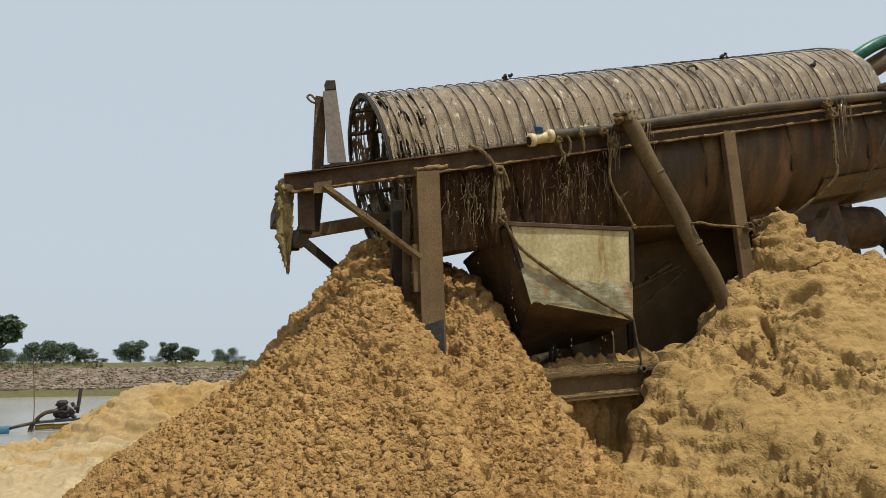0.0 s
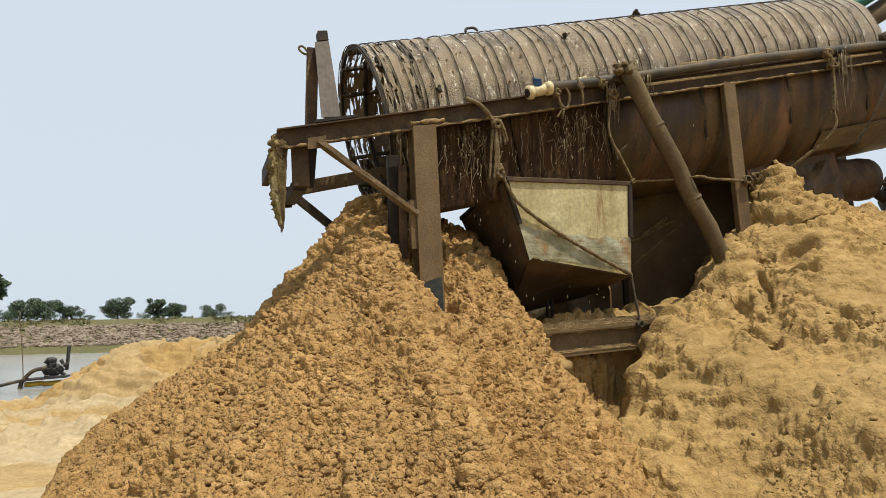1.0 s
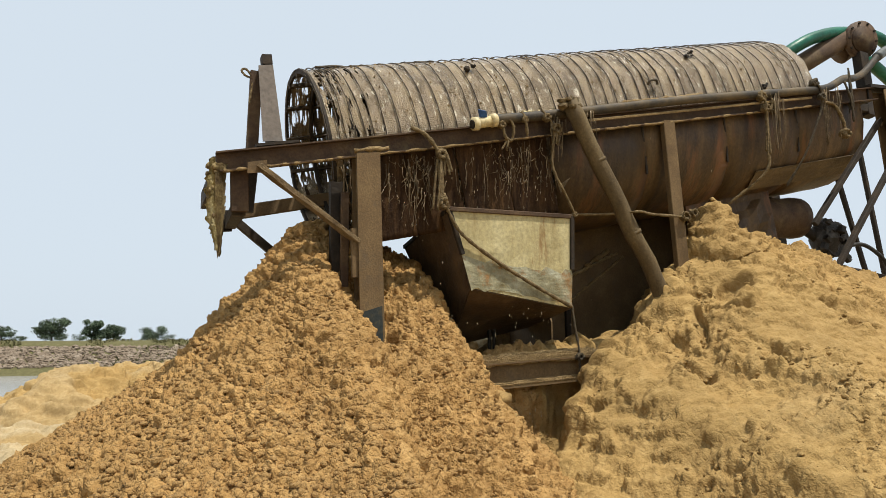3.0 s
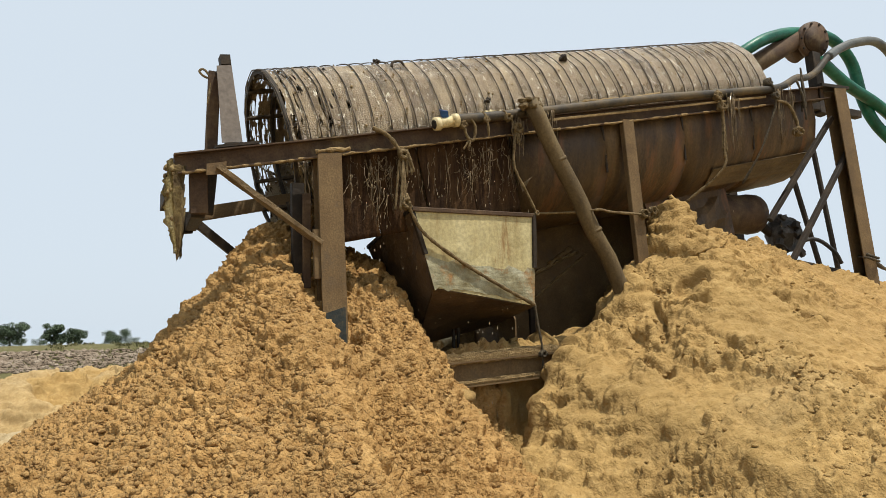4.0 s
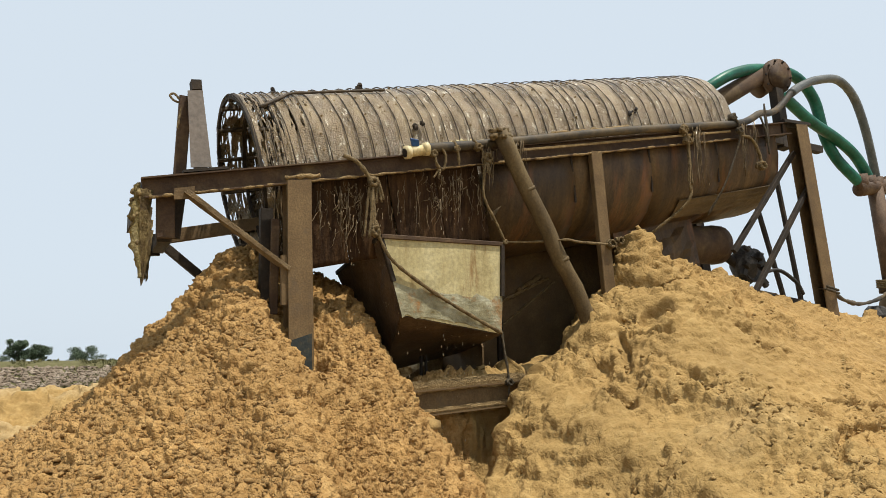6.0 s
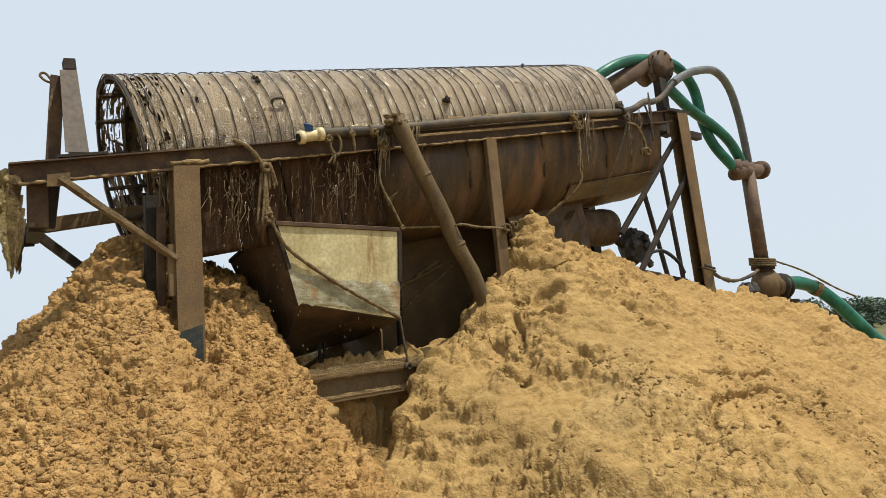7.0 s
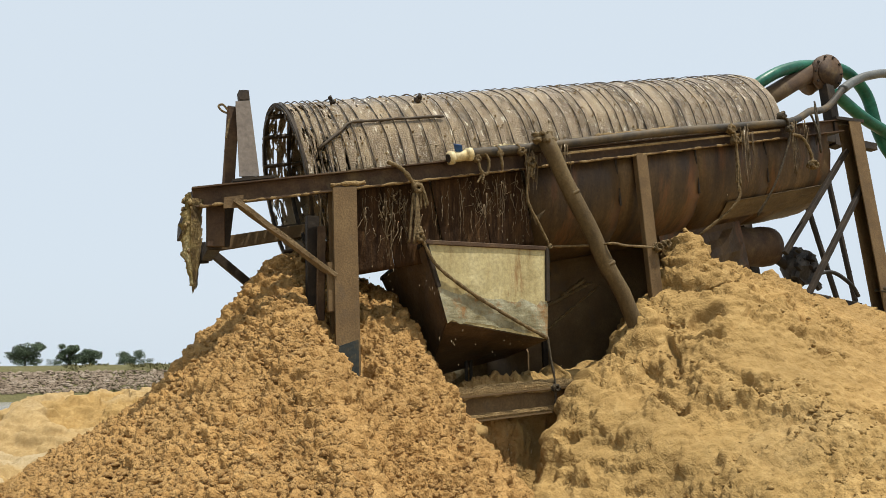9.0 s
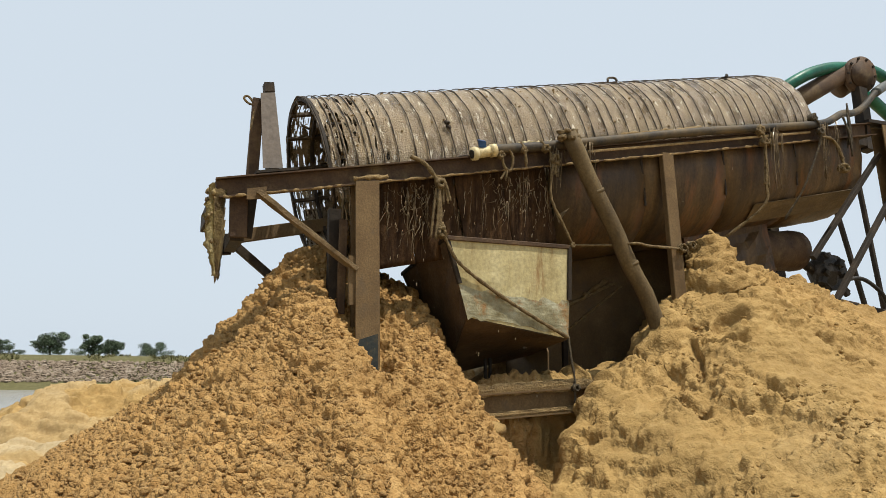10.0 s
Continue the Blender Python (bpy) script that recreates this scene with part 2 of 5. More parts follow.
def sand_material():
    """Sand by its sort: 0 coarse damp brown, 1 yellow washed, 2 pale dry, 3 grass."""
    m = bpy.data.materials.new("sand_and_grass")
    m.use_nodes = True
    nt = m.node_tree
    bsdf = nt.nodes["Principled BSDF"]
    co = nt.nodes.new("ShaderNodeNewGeometry").outputs["Position"]
    at = nt.nodes.new("ShaderNodeAttribute")
    at.attribute_name = "sort"
    big, mid, fine = noise_of(nt, co, 1.6, 6, 0.6), noise_of(nt, co, 14, 6, 0.65), noise_of(nt, co, 170, 4, 0.7)
    tones = []
    for d, c, l in (((0.25, 0.138, 0.047), (0.34, 0.202, 0.073), (0.42, 0.265, 0.105)), ((0.26, 0.165, 0.06), (0.318, 0.207, 0.077), (0.38, 0.258, 0.105)),
                    ((0.30, 0.222, 0.115), (0.37, 0.285, 0.16), (0.43, 0.345, 0.21)), ((0.06, 0.058, 0.024), (0.105, 0.098, 0.042), (0.19, 0.16, 0.085))):
        tones.append(ramp_of(nt, mid, ((0.3, d), (0.5, c), (0.7, l))))
    col = tones[0]
    for k in range(3):
        mr = nt.nodes.new("ShaderNodeMapRange")
        mr.inputs["From Min"].default_value, mr.inputs["From Max"].default_value = k + 0.02, k + 0.98
        nt.links.new(at.outputs["Fac"], mr.inputs["Value"])
        col = mixed(nt, mr.outputs["Result"], col, tones[k + 1])
    for fac, lo, hi in ((fine, 0.82, 1.15), (big, 0.82, 1.12)):
        mul = nt.nodes.new("ShaderNodeMix")
        mul.data_type, mul.blend_type = "RGBA", "MULTIPLY"
        mul.inputs["Factor"].default_value = 1.0
        nt.links.new(col, mul.inputs["A"])
        nt.links.new(ramp_of(nt, fac, ((0.3, (lo,) * 3), (0.7, (hi,) * 3))), mul.inputs["B"])
        col = mul.outputs["Result"]
    nt.links.new(col, bsdf.inputs["Base Color"])
    bsdf.inputs["Roughness"].default_value = 0.95
    bsdf.inputs["Specular IOR Level"].default_value = 0.2
    # rounded grains and crumbs of two sizes, coarser where the sand is coarse
    warp = nt.nodes.new("ShaderNodeTexNoise")
    warp.inputs["Scale"].default_value = 30
    nt.links.new(co, warp.inputs["Vector"])
    shift = nt.nodes.new("ShaderNodeMix")
    shift.data_type, shift.blend_type = "RGBA", "ADD"
    shift.inputs["Factor"].default_value = 0.03
    nt.links.new(co, shift.inputs["A"])
    nt.links.new(warp.outputs["Color"], shift.inputs["B"])
    normal = None
    for scale, depth in ((40, 0.010), (95, 0.006)):
        cell = nt.nodes.new("ShaderNodeTexVoronoi")
        cell.feature = "SMOOTH_F1"
        cell.inputs["Scale"].default_value, cell.inputs["Smoothness"].default_value = scale, 0.25
        nt.links.new(shift.outputs["Result"], cell.inputs["Vector"])
        up = nt.nodes.new("ShaderNodeMath")
        up.operation = "MULTIPLY_ADD"
        up.inputs[1].default_value = -1.0
        nt.links.new(cell.outputs["Distance"], up.inputs[0])
        nt.links.new(mid, up.inputs[2])
        bp = nt.nodes.new("ShaderNodeBump")
        bp.inputs["Distance"].default_value = depth
        power = nt.nodes.new("ShaderNodeMapRange")
        power.inputs["From Max"].default_value = 1.4
        power.inputs["To Min"].default_value, power.inputs["To Max"].default_value = 0.9, 0.4
        nt.links.new(at.outputs["Fac"], power.inputs["Value"])
        nt.links.new(power.outputs["Result"], bp.inputs["Strength"])
        nt.links.new(up.outputs[0], bp.inputs["Height"])
        if normal:
            nt.links.new(normal, bp.inputs["Normal"])
        normal = bp.outputs["Normal"]
    nt.links.new(normal, bsdf.inputs["Normal"])
    return m


M_SAND = sand_material()


def water_material():
    m = bpy.data.materials.new("calm_grey_water")
    m.use_nodes = True
    nt = m.node_tree
    bsdf = nt.nodes["Principled BSDF"]
    co = nt.nodes.new("ShaderNodeNewGeometry").outputs["Position"]
    nt.links.new(ramp_of(nt, noise_of(nt, co, 0.05, 3), ((0.3, (0.20, 0.20, 0.18)), (0.7, (0.27, 0.265, 0.24)))), bsdf.inputs["Base Color"])
    bsdf.inputs["Roughness"].default_value = 0.25
    bp = nt.nodes.new("ShaderNodeBump")
    bp.inputs["Strength"].default_value, bp.inputs["Distance"].default_value = 0.10, 0.03
    nt.links.new(noise_of(nt, co, 1.2, 4, 0.6), bp.inputs["Height"])
    nt.links.new(bp.outputs["Normal"], bsdf.inputs["Normal"])
    return m


M_WATER = water_material()


# ---- mesh helpers ----
def mesh_object(name, bm, material, smooth=False):
    me = bpy.data.meshes.new(name)
    bm.normal_update()
    bm.to_mesh(me)
    bm.free()
    me.materials.append(material)
    if smooth:
        me.polygons.foreach_set("use_smooth", [True] * len(me.polygons))
    return new(name, me)


def part(name, bm, material, parent, label="", smooth=False, own_space=False):
    """One mesh under a thing or part; its points are in the world's space, or in the thing's own."""
    ob = mesh_object(name, bm, material, smooth)
    ob.parent = parent
    if parent.type == "EMPTY" and not own_space:
        ob.matrix_parent_inverse = Matrix.Translation(-parent.location)
    if label:
        tagged(ob, label)
    return ob


def thing(name, label, category, at=(0, 0, 0), group="", kind=""):
    ob = new(name)
    ob.location = at
    ob.empty_display_size = 0.1
    return tagged(ob, label, category, group, kind)


def local(at, pts):
    return [tuple(Vector(p) - Vector(at)) for p in pts]


def loft(bm, rings, closed=True, caps=True):
    """Joins rings of equal length into a skin."""
    vs = [[bm.verts.new(p) for p in r] for r in rings]
    n = len(vs[0])
    for a, b in zip(vs, vs[1:]):
        for i in range(n if closed else n - 1):
            j = (i + 1) % n
            bm.faces.new((a[i], a[j], b[j], b[i]))
    if caps and closed:
        bm.faces.new(vs[0][::-1])
        bm.faces.new(vs[-1])
    return vs


def beam(p, q, section, bm=None, up=(0, 0, 1), jag=0.0):
    """A bar of any flat section (list of side, up offsets) from p to q."""
    bm = bm or bmesh.new()
    p, q = Vector(p), Vector(q)
    d = (q - p).normalized()
    side = d.cross(Vector(up)).normalized()
    top = side.cross(d).normalized()
    n = max(1, int((q - p).length / 0.12)) if jag else 1
    rings = []
    for k in range(n + 1):
        c = p.lerp(q, k / n)
        rings.append([c + side * (a + jag * random.uniform(-1, 1)) + top * (b + jag * random.uniform(-1, 1)) for a, b in section])
    loft(bm, rings)
    return bm


def rect(w, h, c=0.004):
    w, h = w / 2, h / 2
    return [(-w + c, -h), (w - c, -h), (w, -h + c), (w, h - c), (w - c, h), (-w + c, h), (-w, h - c), (-w, -h + c)]


def channel(w, h, t=0.009):
    """A C section open to +side: web at -w/2."""
    a, b = w / 2, h / 2
    return [(-a, -b), (a, -b), (a, -b + t), (-a + t, -b + t), (-a + t, b - t), (a, b - t), (a, b), (-a, b)]


def i_section(w, h, t=0.01):
    a, b = w / 2, h / 2
    return [(-a, -b), (a, -b), (a, -b + t), (t / 2, -b + t), (t / 2, b - t), (a, b - t), (a, b), (-a, b), (-a, b - t), (-t / 2, b - t), (-t / 2, -b + t), (-a, -b + t)]


def circle(r, n=10, squash=1.0):
    return [(r * math.cos(2 * math.pi * i / n), r * squash * math.sin(2 * math.pi * i / n)) for i in range(n)]


def smooth_path(pts, per=8):
    """A smooth line through points."""
    pts = [Vector(p) for p in pts]
    pts = [pts[0] * 2 - pts[1], *pts, pts[-1] * 2 - pts[-2]]
    out = []
    for a, b, c, d in zip(pts, pts[1:], pts[2:], pts[3:]):
        for k in range(per):
            t = k / per
            out.append(0.5 * (2 * b + (c - a) * t + (2 * a - 5 * b + 4 * c - d) * t * t + (3 * b - a - 3 * c + d) * t ** 3))
    out.append(pts[-2])
    return out


def tube(pts, r, bm=None, n=8, wobble=0.0, per=8, taper=1.0, straight=False):
    bm = bm or bmesh.new()
    line = [Vector(p) for p in pts] if straight else smooth_path(pts, per)
    rings = []
    ref = Vector((0.13, 0.31, 0.94))
    for k, c in enumerate(line):
        d = (line[min(k + 1, len(line) - 1)] - line[max(k - 1, 0)]).normalized()
        side = d.cross(ref)
        side = side.normalized() if side.length > 1e-3 else Vector((1, 0, 0))
        top = side.cross(d).normalized()
        rr = r * (1 + (taper - 1) * k / max(1, len(line) - 1)) * (1 + wobble * random.uniform(-1, 1))
        rings.append([c + side * a * rr + top * b * rr for a, b in circle(1, n)])
    loft(bm, rings)
    return bm


def lump(bm, c, r, squash=(1, 1, 1), rough=0.25, sub=1):
    made = bmesh.ops.create_icosphere(bm, subdivisions=sub, radius=r)["verts"]
    for v in made:
        v.co = Vector([v.co[i] * squash[i] * (1 + rough * random.uniform(-1, 1)) for i in range(3)]) + Vector(c)
    return bm


def slab(quad, thick, bm=None, cut=1, jag=0.0, ragged=()):
    """A plate from four corners (in order), with thickness along its normal."""
    bm = bm or bmesh.new()
    a, b, c, d = [Vector(p) for p in quad]
    nrm = (b - a).cross(d - a).normalized() * thick
    grid = []
    for j in range(cut + 1):
        row = []
        for i in range(cut + 1):
            u, v = i / cut, j / cut
            p = a.lerp(b, u).lerp(d.lerp(c, u), v)
            if 0 < i < cut and 0 < j < cut:
                p = p + nrm.normalized() * jag * random.uniform(-1, 1)
            if j == cut and "low" in ragged:
                p = p + (d - a).normalized() * random.uniform(-0.022, 0.022)
            if j == 0 and "high" in ragged:
                p = p + (d - a).normalized() * random.uniform(-0.03, 0.03)
            row.append(p)
        grid.append(row)
    front = [[bm.verts.new(p) for p in r] for r in grid]
    back = [[bm.verts.new(p - nrm) for p in r] for r in grid]
    for j in range(cut):
        for i in range(cut):
            bm.faces.new((front[j][i], front[j][i + 1], front[j + 1][i + 1], front[j + 1][i]))
            bm.faces.new((back[j + 1][i], back[j + 1][i + 1], back[j][i + 1], back[j][i]))
    for k in range(cut):
        bm.faces.new((front[0][k + 1], front[0][k], back[0][k], back[0][k + 1]))
        bm.faces.new((front[cut][k], front[cut][k + 1], back[cut][k + 1], back[cut][k]))
        bm.faces.new((front[k][0], front[k + 1][0], back[k + 1][0], back[k][0]))
        bm.faces.new((front[k + 1][cut], front[k][cut], back[k][cut], back[k + 1][cut]))
    return bm


# ---- noise on arrays ----
def hashed(i, j, k):
    v = np.sin(i * 127.1 + j * 311.7 + k * 74.7) * 43758.5453
    return v - np.floor(v)


def soft_noise(x, y, z, seed):
    i, j, k = np.floor(x), np.floor(y), np.floor(z)
    u, v, w = x - i, y - j, z - k
    u, v, w = u * u * (3 - 2 * u), v * v * (3 - 2 * v), w * w * (3 - 2 * w)
    out = 0
    for a in (0, 1):
        for b in (0, 1):
            for c in (0, 1):
                out = out + hashed(i + a, j + b, k + c + seed * 57) * (u if a else 1 - u) * (v if b else 1 - v) * (w if c else 1 - w)
    return out


def layers(x, y, z, scale, seed, octaves=4, gain=0.5):
    out, amp, tot = 0, 1.0, 0
    for o in range(octaves):
        f = scale * 2 ** o
        out = out + amp * soft_noise(x * f + 17.3 * o, y * f - 9.1 * o, z * f + 4.7 * o, seed + o)
        tot += amp
        amp *= gain
    return out / tot


def clods(x, y, z, scale, seed):
    """Rounded bumps scattered one a cell: height 0 to 1, and the gap between the two nearest."""
    x, y, z = x * scale, y * scale, z * scale
    i, j, k = np.floor(x), np.floor(y), np.floor(z)
    best = np.zeros_like(x)
    d1, d2 = np.full_like(x, 9.0), np.full_like(x, 9.0)
    for a in (-1, 0, 1):
        for b in (-1, 0, 1):
            for c in (-1, 0, 1):
                ci, cj, ck = i + a, j + b, k + c + seed * 57
                p = hashed(ci, cj, ck)
                q, r0, t = (p * 57.31) % 1, (p * 131.7) % 1, (p * 311.9) % 1
                r = 0.40 + 0.5 * t
                d = np.sqrt((x - i - a - p) ** 2 + (y - j - b - q) ** 2 + (z - k - c - r0) ** 2)
                best = np.maximum(best, r * np.sqrt(np.maximum(0, 1 - (d / r) ** 2)))
                d2 = np.minimum(d2, np.maximum(d1, d))
                d1 = np.minimum(d1, d)
    return best, d2 - d1


def ease(v, a, b):
    t = np.clip((v - a) / (b - a), 0, 1)
    return t * t * (3 - 2 * t)


def soft_max(parts_, k):
    m = np.maximum.reduce(parts_)
    return m + np.log(sum(np.exp(k * (p - m)) for p in parts_)) / k


# ---- ground: one sheet with the sand heaps, shore, basin and bank ----
def heaps(x, y):
    """Heights of the discharge cone, of the washed-sand ridge, of what lies around; and the sort of sand."""
    # discharge cone under the open drum end
    yc = 0.65 + 0.12 * ease(x, 1.45, 2.0)
    b = 0.40 + 0.10 * ease(x, 0.6, 1.0) + 0.05 * ease(x, 1.0, 1.4) + 0.30 * ease(x, 1.4, 1.9)
    dx = x - 1.6
    rx = np.where(dx < 0, 1.17 * -dx - 0.5 * np.clip(-dx - 0.95, 0, 0.7) + 0.8 * np.maximum(0, -dx - 1.7), 0.40 * dx + 1.8 * np.maximum(0, dx - 0.74))
    ry = np.where(y < yc, b * (yc - y), 0.75 * (y - yc))
    cone = 2.47 - np.sqrt(rx * rx + ry * ry + 0.004)
    cone = cone - 0.20 * np.exp(-((x - 1.88) ** 2 / 0.05 + (y + 0.05) ** 2 / 0.06))
    cone = cone - 0.08 * np.exp(-((x - 1.28) ** 2) / 0.03) - 0.05 * np.exp(-((x - 0.95) ** 2) / 0.12) - 0.65 * np.maximum(0, 0.5 - x) * ease(-y, 0.3, 1.2)
    # washed-sand ridge below the trough
    crest = np.interp(x, (2.4, 3.16, 3.3, 3.42, 3.62, 3.83, 4.1, 4.4, 4.7, 5.3, 6.2, 6.8, 8.9, 10.5), (0.5, 1.12, 1.28, 1.46, 1.56, 1.68, 2.0, 2.22, 2.34, 2.34, 2.20, 2.068, 1.90, 1.33))
    crest = np.where(x > 10.5, 1.33 - 0.37 * (x - 10.5), crest)
    crest = np.where(x < 2.4, 0.5 - 0.99 * (2.4 - x), crest)
    c = 0.30 + 0.28 * ease(x, 3.7, 4.7)
    ym = 0.05 - 0.36 * np.maximum(0, 4.15 - x) - 0.22 * np.maximum(0, 3.3 - x)
    fall = 1.25 - 0.75 * ease(x, 4.0, 4.8) + 0.4 * ease(y, 0.7, 1.2)
    crest = crest - 0.22 * np.maximum(0, -0.65 - y) * ease(x, 4.0, 5.0)
    ridge = crest - np.where(y < ym, c * (ym - y), fall * (y - ym))
    away = 0.7 * np.maximum(0, -2.6 - y)
    cone, ridge = cone - away, ridge - away
    # a small pile of crumbs freshly fallen from the trough
    ridge = np.maximum(ridge, 2.68 - 1.75 * np.sqrt((x - 4.72) ** 2 + (y - 0.05) ** 2 + 0.001))
    ridge = ridge + 0.17 * np.exp(-((x - 4.0) ** 2 + (y + 0.24) ** 2) / 0.012)
    # sand behind the machine
    back = 2.12 - 0.5 * np.sqrt((x - 3.6) ** 2 * 0.9 + (y - 2.6) ** 2)
    floor = 0.60 + 0.05 * y - 0.35 * np.maximum(0, np.abs(x - 3.0) - 1.2) - 0.25 * np.maximum(0, -1.0 - y) - 0.4 * np.maximum(0, y - 2)
    # pale heap near the water
    pale = 1.02 - 0.62 * np.sqrt(np.maximum(0, np.abs(x - 0.75) - 1.6) ** 2 + (0.75 * np.maximum(0, np.abs(y - 12.5) - 0.6)) ** 2 + 0.01)
    # flat land, shore and bank
    shore = 26 + 0.9 * np.maximum(0, x) + 2 * np.sin(x * 0.11)
    land = -2.6 * ease(y, 9, shore + 6) * (1 - ease(x, 60, 120)) 
    foot = 84 - 0.2 * x
    bank = -2.4 + 4.3 * ease(y, foot - 2, foot + 9)
    land = np.where(y > foot - 2, np.maximum(land, bank), land)
    land = land + 0.9 * ease(y, 120, 400)
    # sand heaped behind the near skid beam
    sill = 1.47 + 0.07 * (x - 2.4) + 0.05 * np.sin(7 * x) - 0.9 * np.maximum(0, y - 0.2) - 7.0 * np.maximum(0, 0.14 - y) - 3.0 * np.maximum(0, x - 3.9) - 4.0 * np.maximum(0, 2.3 - x)
    near = soft_max([cone, ridge, back, floor, sill, np.full_like(x, -0.05)], 22)
    w = ease(np.hypot((x - 4) * 0.8, y), 7, 10)
    z = soft_max([near * (1 - w) + land * w, pale], 14)
    sort = np.where(ridge > cone, 1.0 - 0.4 * ease(x, 4.2, 5.6), 0.0)
    sort = np.where((x < 2.9) & (y < 0.6) & (ridge < cone + 0.0), 0.0, sort)
    sort = np.where(np.maximum(cone, ridge) < np.maximum(land, pale) + 0.0, 2.0, sort)
    sort = np.where((y > 1.28 + 0.08 * np.sin(5 * x)) & (x < 1.0), 2.0, sort)
    bare = ease(layers(x * (np.abs(x) < 60), y * (np.abs(y) < 60), 0 * x, 0.8, 91, 3), 0.5, 0.54)
    sort = np.where((y > 4.0), 1.2 + 0.8 * bare, sort)
    sort = np.where((pale > land + 0.12) & (y > 4), 0.95 + 0.45 * bare, sort)
    sort = np.where(y > foot - 6, 3.0, sort)
    sort = np.where((x > 30) & (y > 20), 3.0, sort)
    return z, sort, cone - ridge, pale - land


# breaks in the washed ridge: from, to, half width, depth
GULLIES = ((5.19, -0.43, 4.99, -0.71, 0.035, 0.07), (4.82, -0.78, 4.81, -0.95, 0.04, 0.07), (4.81, -0.95, 5.1, -0.95, 0.035, 0.05), (4.03, -1.05, 4.01, -1.21, 0.035, 0.05),
           (3.70, -0.65, 3.66, -0.90, 0.05, 0.055), (4.84, -1.36, 5.13, -1.38, 0.03, 0.04), (4.51, -1.38, 4.61, -1.47, 0.03, 0.04), (7.79, -0.63, 7.95, -0.74, 0.05, 0.09), (7.31, -0.86, 7.49, -0.91, 0.06, 0.09), (8.05, -0.72, 8.2, -0.76, 0.05, 0.09))
HOLLOWS = ((4.36, -0.42, 0.16, 0.11, 0.085), (4.19, -0.31, 0.09, 0.07, 0.06), (4.62, -0.62, 0.12, 0.08, 0.05), (3.62, -1.0, 0.08, 0.05, 0.022), (3.98, -1.45, 0.12, 0.08, 0.04))
CRACKS = ((3.95, -1.99, 4.1, -1.90, 4.55, -1.64), (4.55, -1.62, 4.89, -1.54, 5.15, -1.55), (4.84, -1.59, 4.69, -1.75, 4.02, -2.16), (5.15, -1.55, 5.32, -1.53, 5.47, -1.67), (4.99, -1.75, 4.84, -1.86, 4.6, -1.98),
          (5.47, -1.67, 5.39, -1.75, 5.34, -1.85), (6.06, -1.52, 5.73, -1.69, 5.5, -1.8), (5.14, -1.44, 5.67, -1.36, 5.73, -1.40), (4.07, -0.40, 3.94, -0.58, 3.9, -0.66), (4.1, -0.47, 4.2, -0.60, 4.24, -0.7))


def off_line(x, y, ax, ay, bx, by):
    """Distance of points from a stretch of line."""
    dx, dy = bx - ax, by - ay
    t = np.clip(((x - ax) * dx + (y - ay) * dy) / (dx * dx + dy * dy), 0, 1)
    return np.hypot(x - ax - t * dx, y - ay - t * dy)


def broken_ridge(x, y):
    """Depth of the gullies, hollows and drying cracks in the washed ridge."""
    jx = x + 0.05 * (layers(x, y, 0 * x, 9, 15, 3) - 0.5)
    jy = y + 0.05 * (layers(x, y, 0 * x, 9, 17, 3) - 0.5)
    out = np.zeros_like(x)
    for ax, ay, bx, by, w, d in GULLIES:
        out = np.maximum(out, d * ease(-off_line(jx, jy, ax, ay, bx, by), -w, -0.35 * w))
    for cx, cy, rx, ry, d in HOLLOWS:
        # steep at the upper lip, running out softly below
        q = np.hypot((jx - cx) / rx, (jy - cy) / np.where(jy > cy, 0.8 * ry, 1.6 * ry))
        out = np.maximum(out, d * ease(-q, -1, -0.6))
    for ax, ay, bx, by, cx, cy in CRACKS:
        near = np.minimum(off_line(jx, jy, ax, ay, bx, by), off_line(jx, jy, bx, by, cx, cy))
        out = np.maximum(out, 0.07 * ease(-near, -0.03, -0.014))
    return out


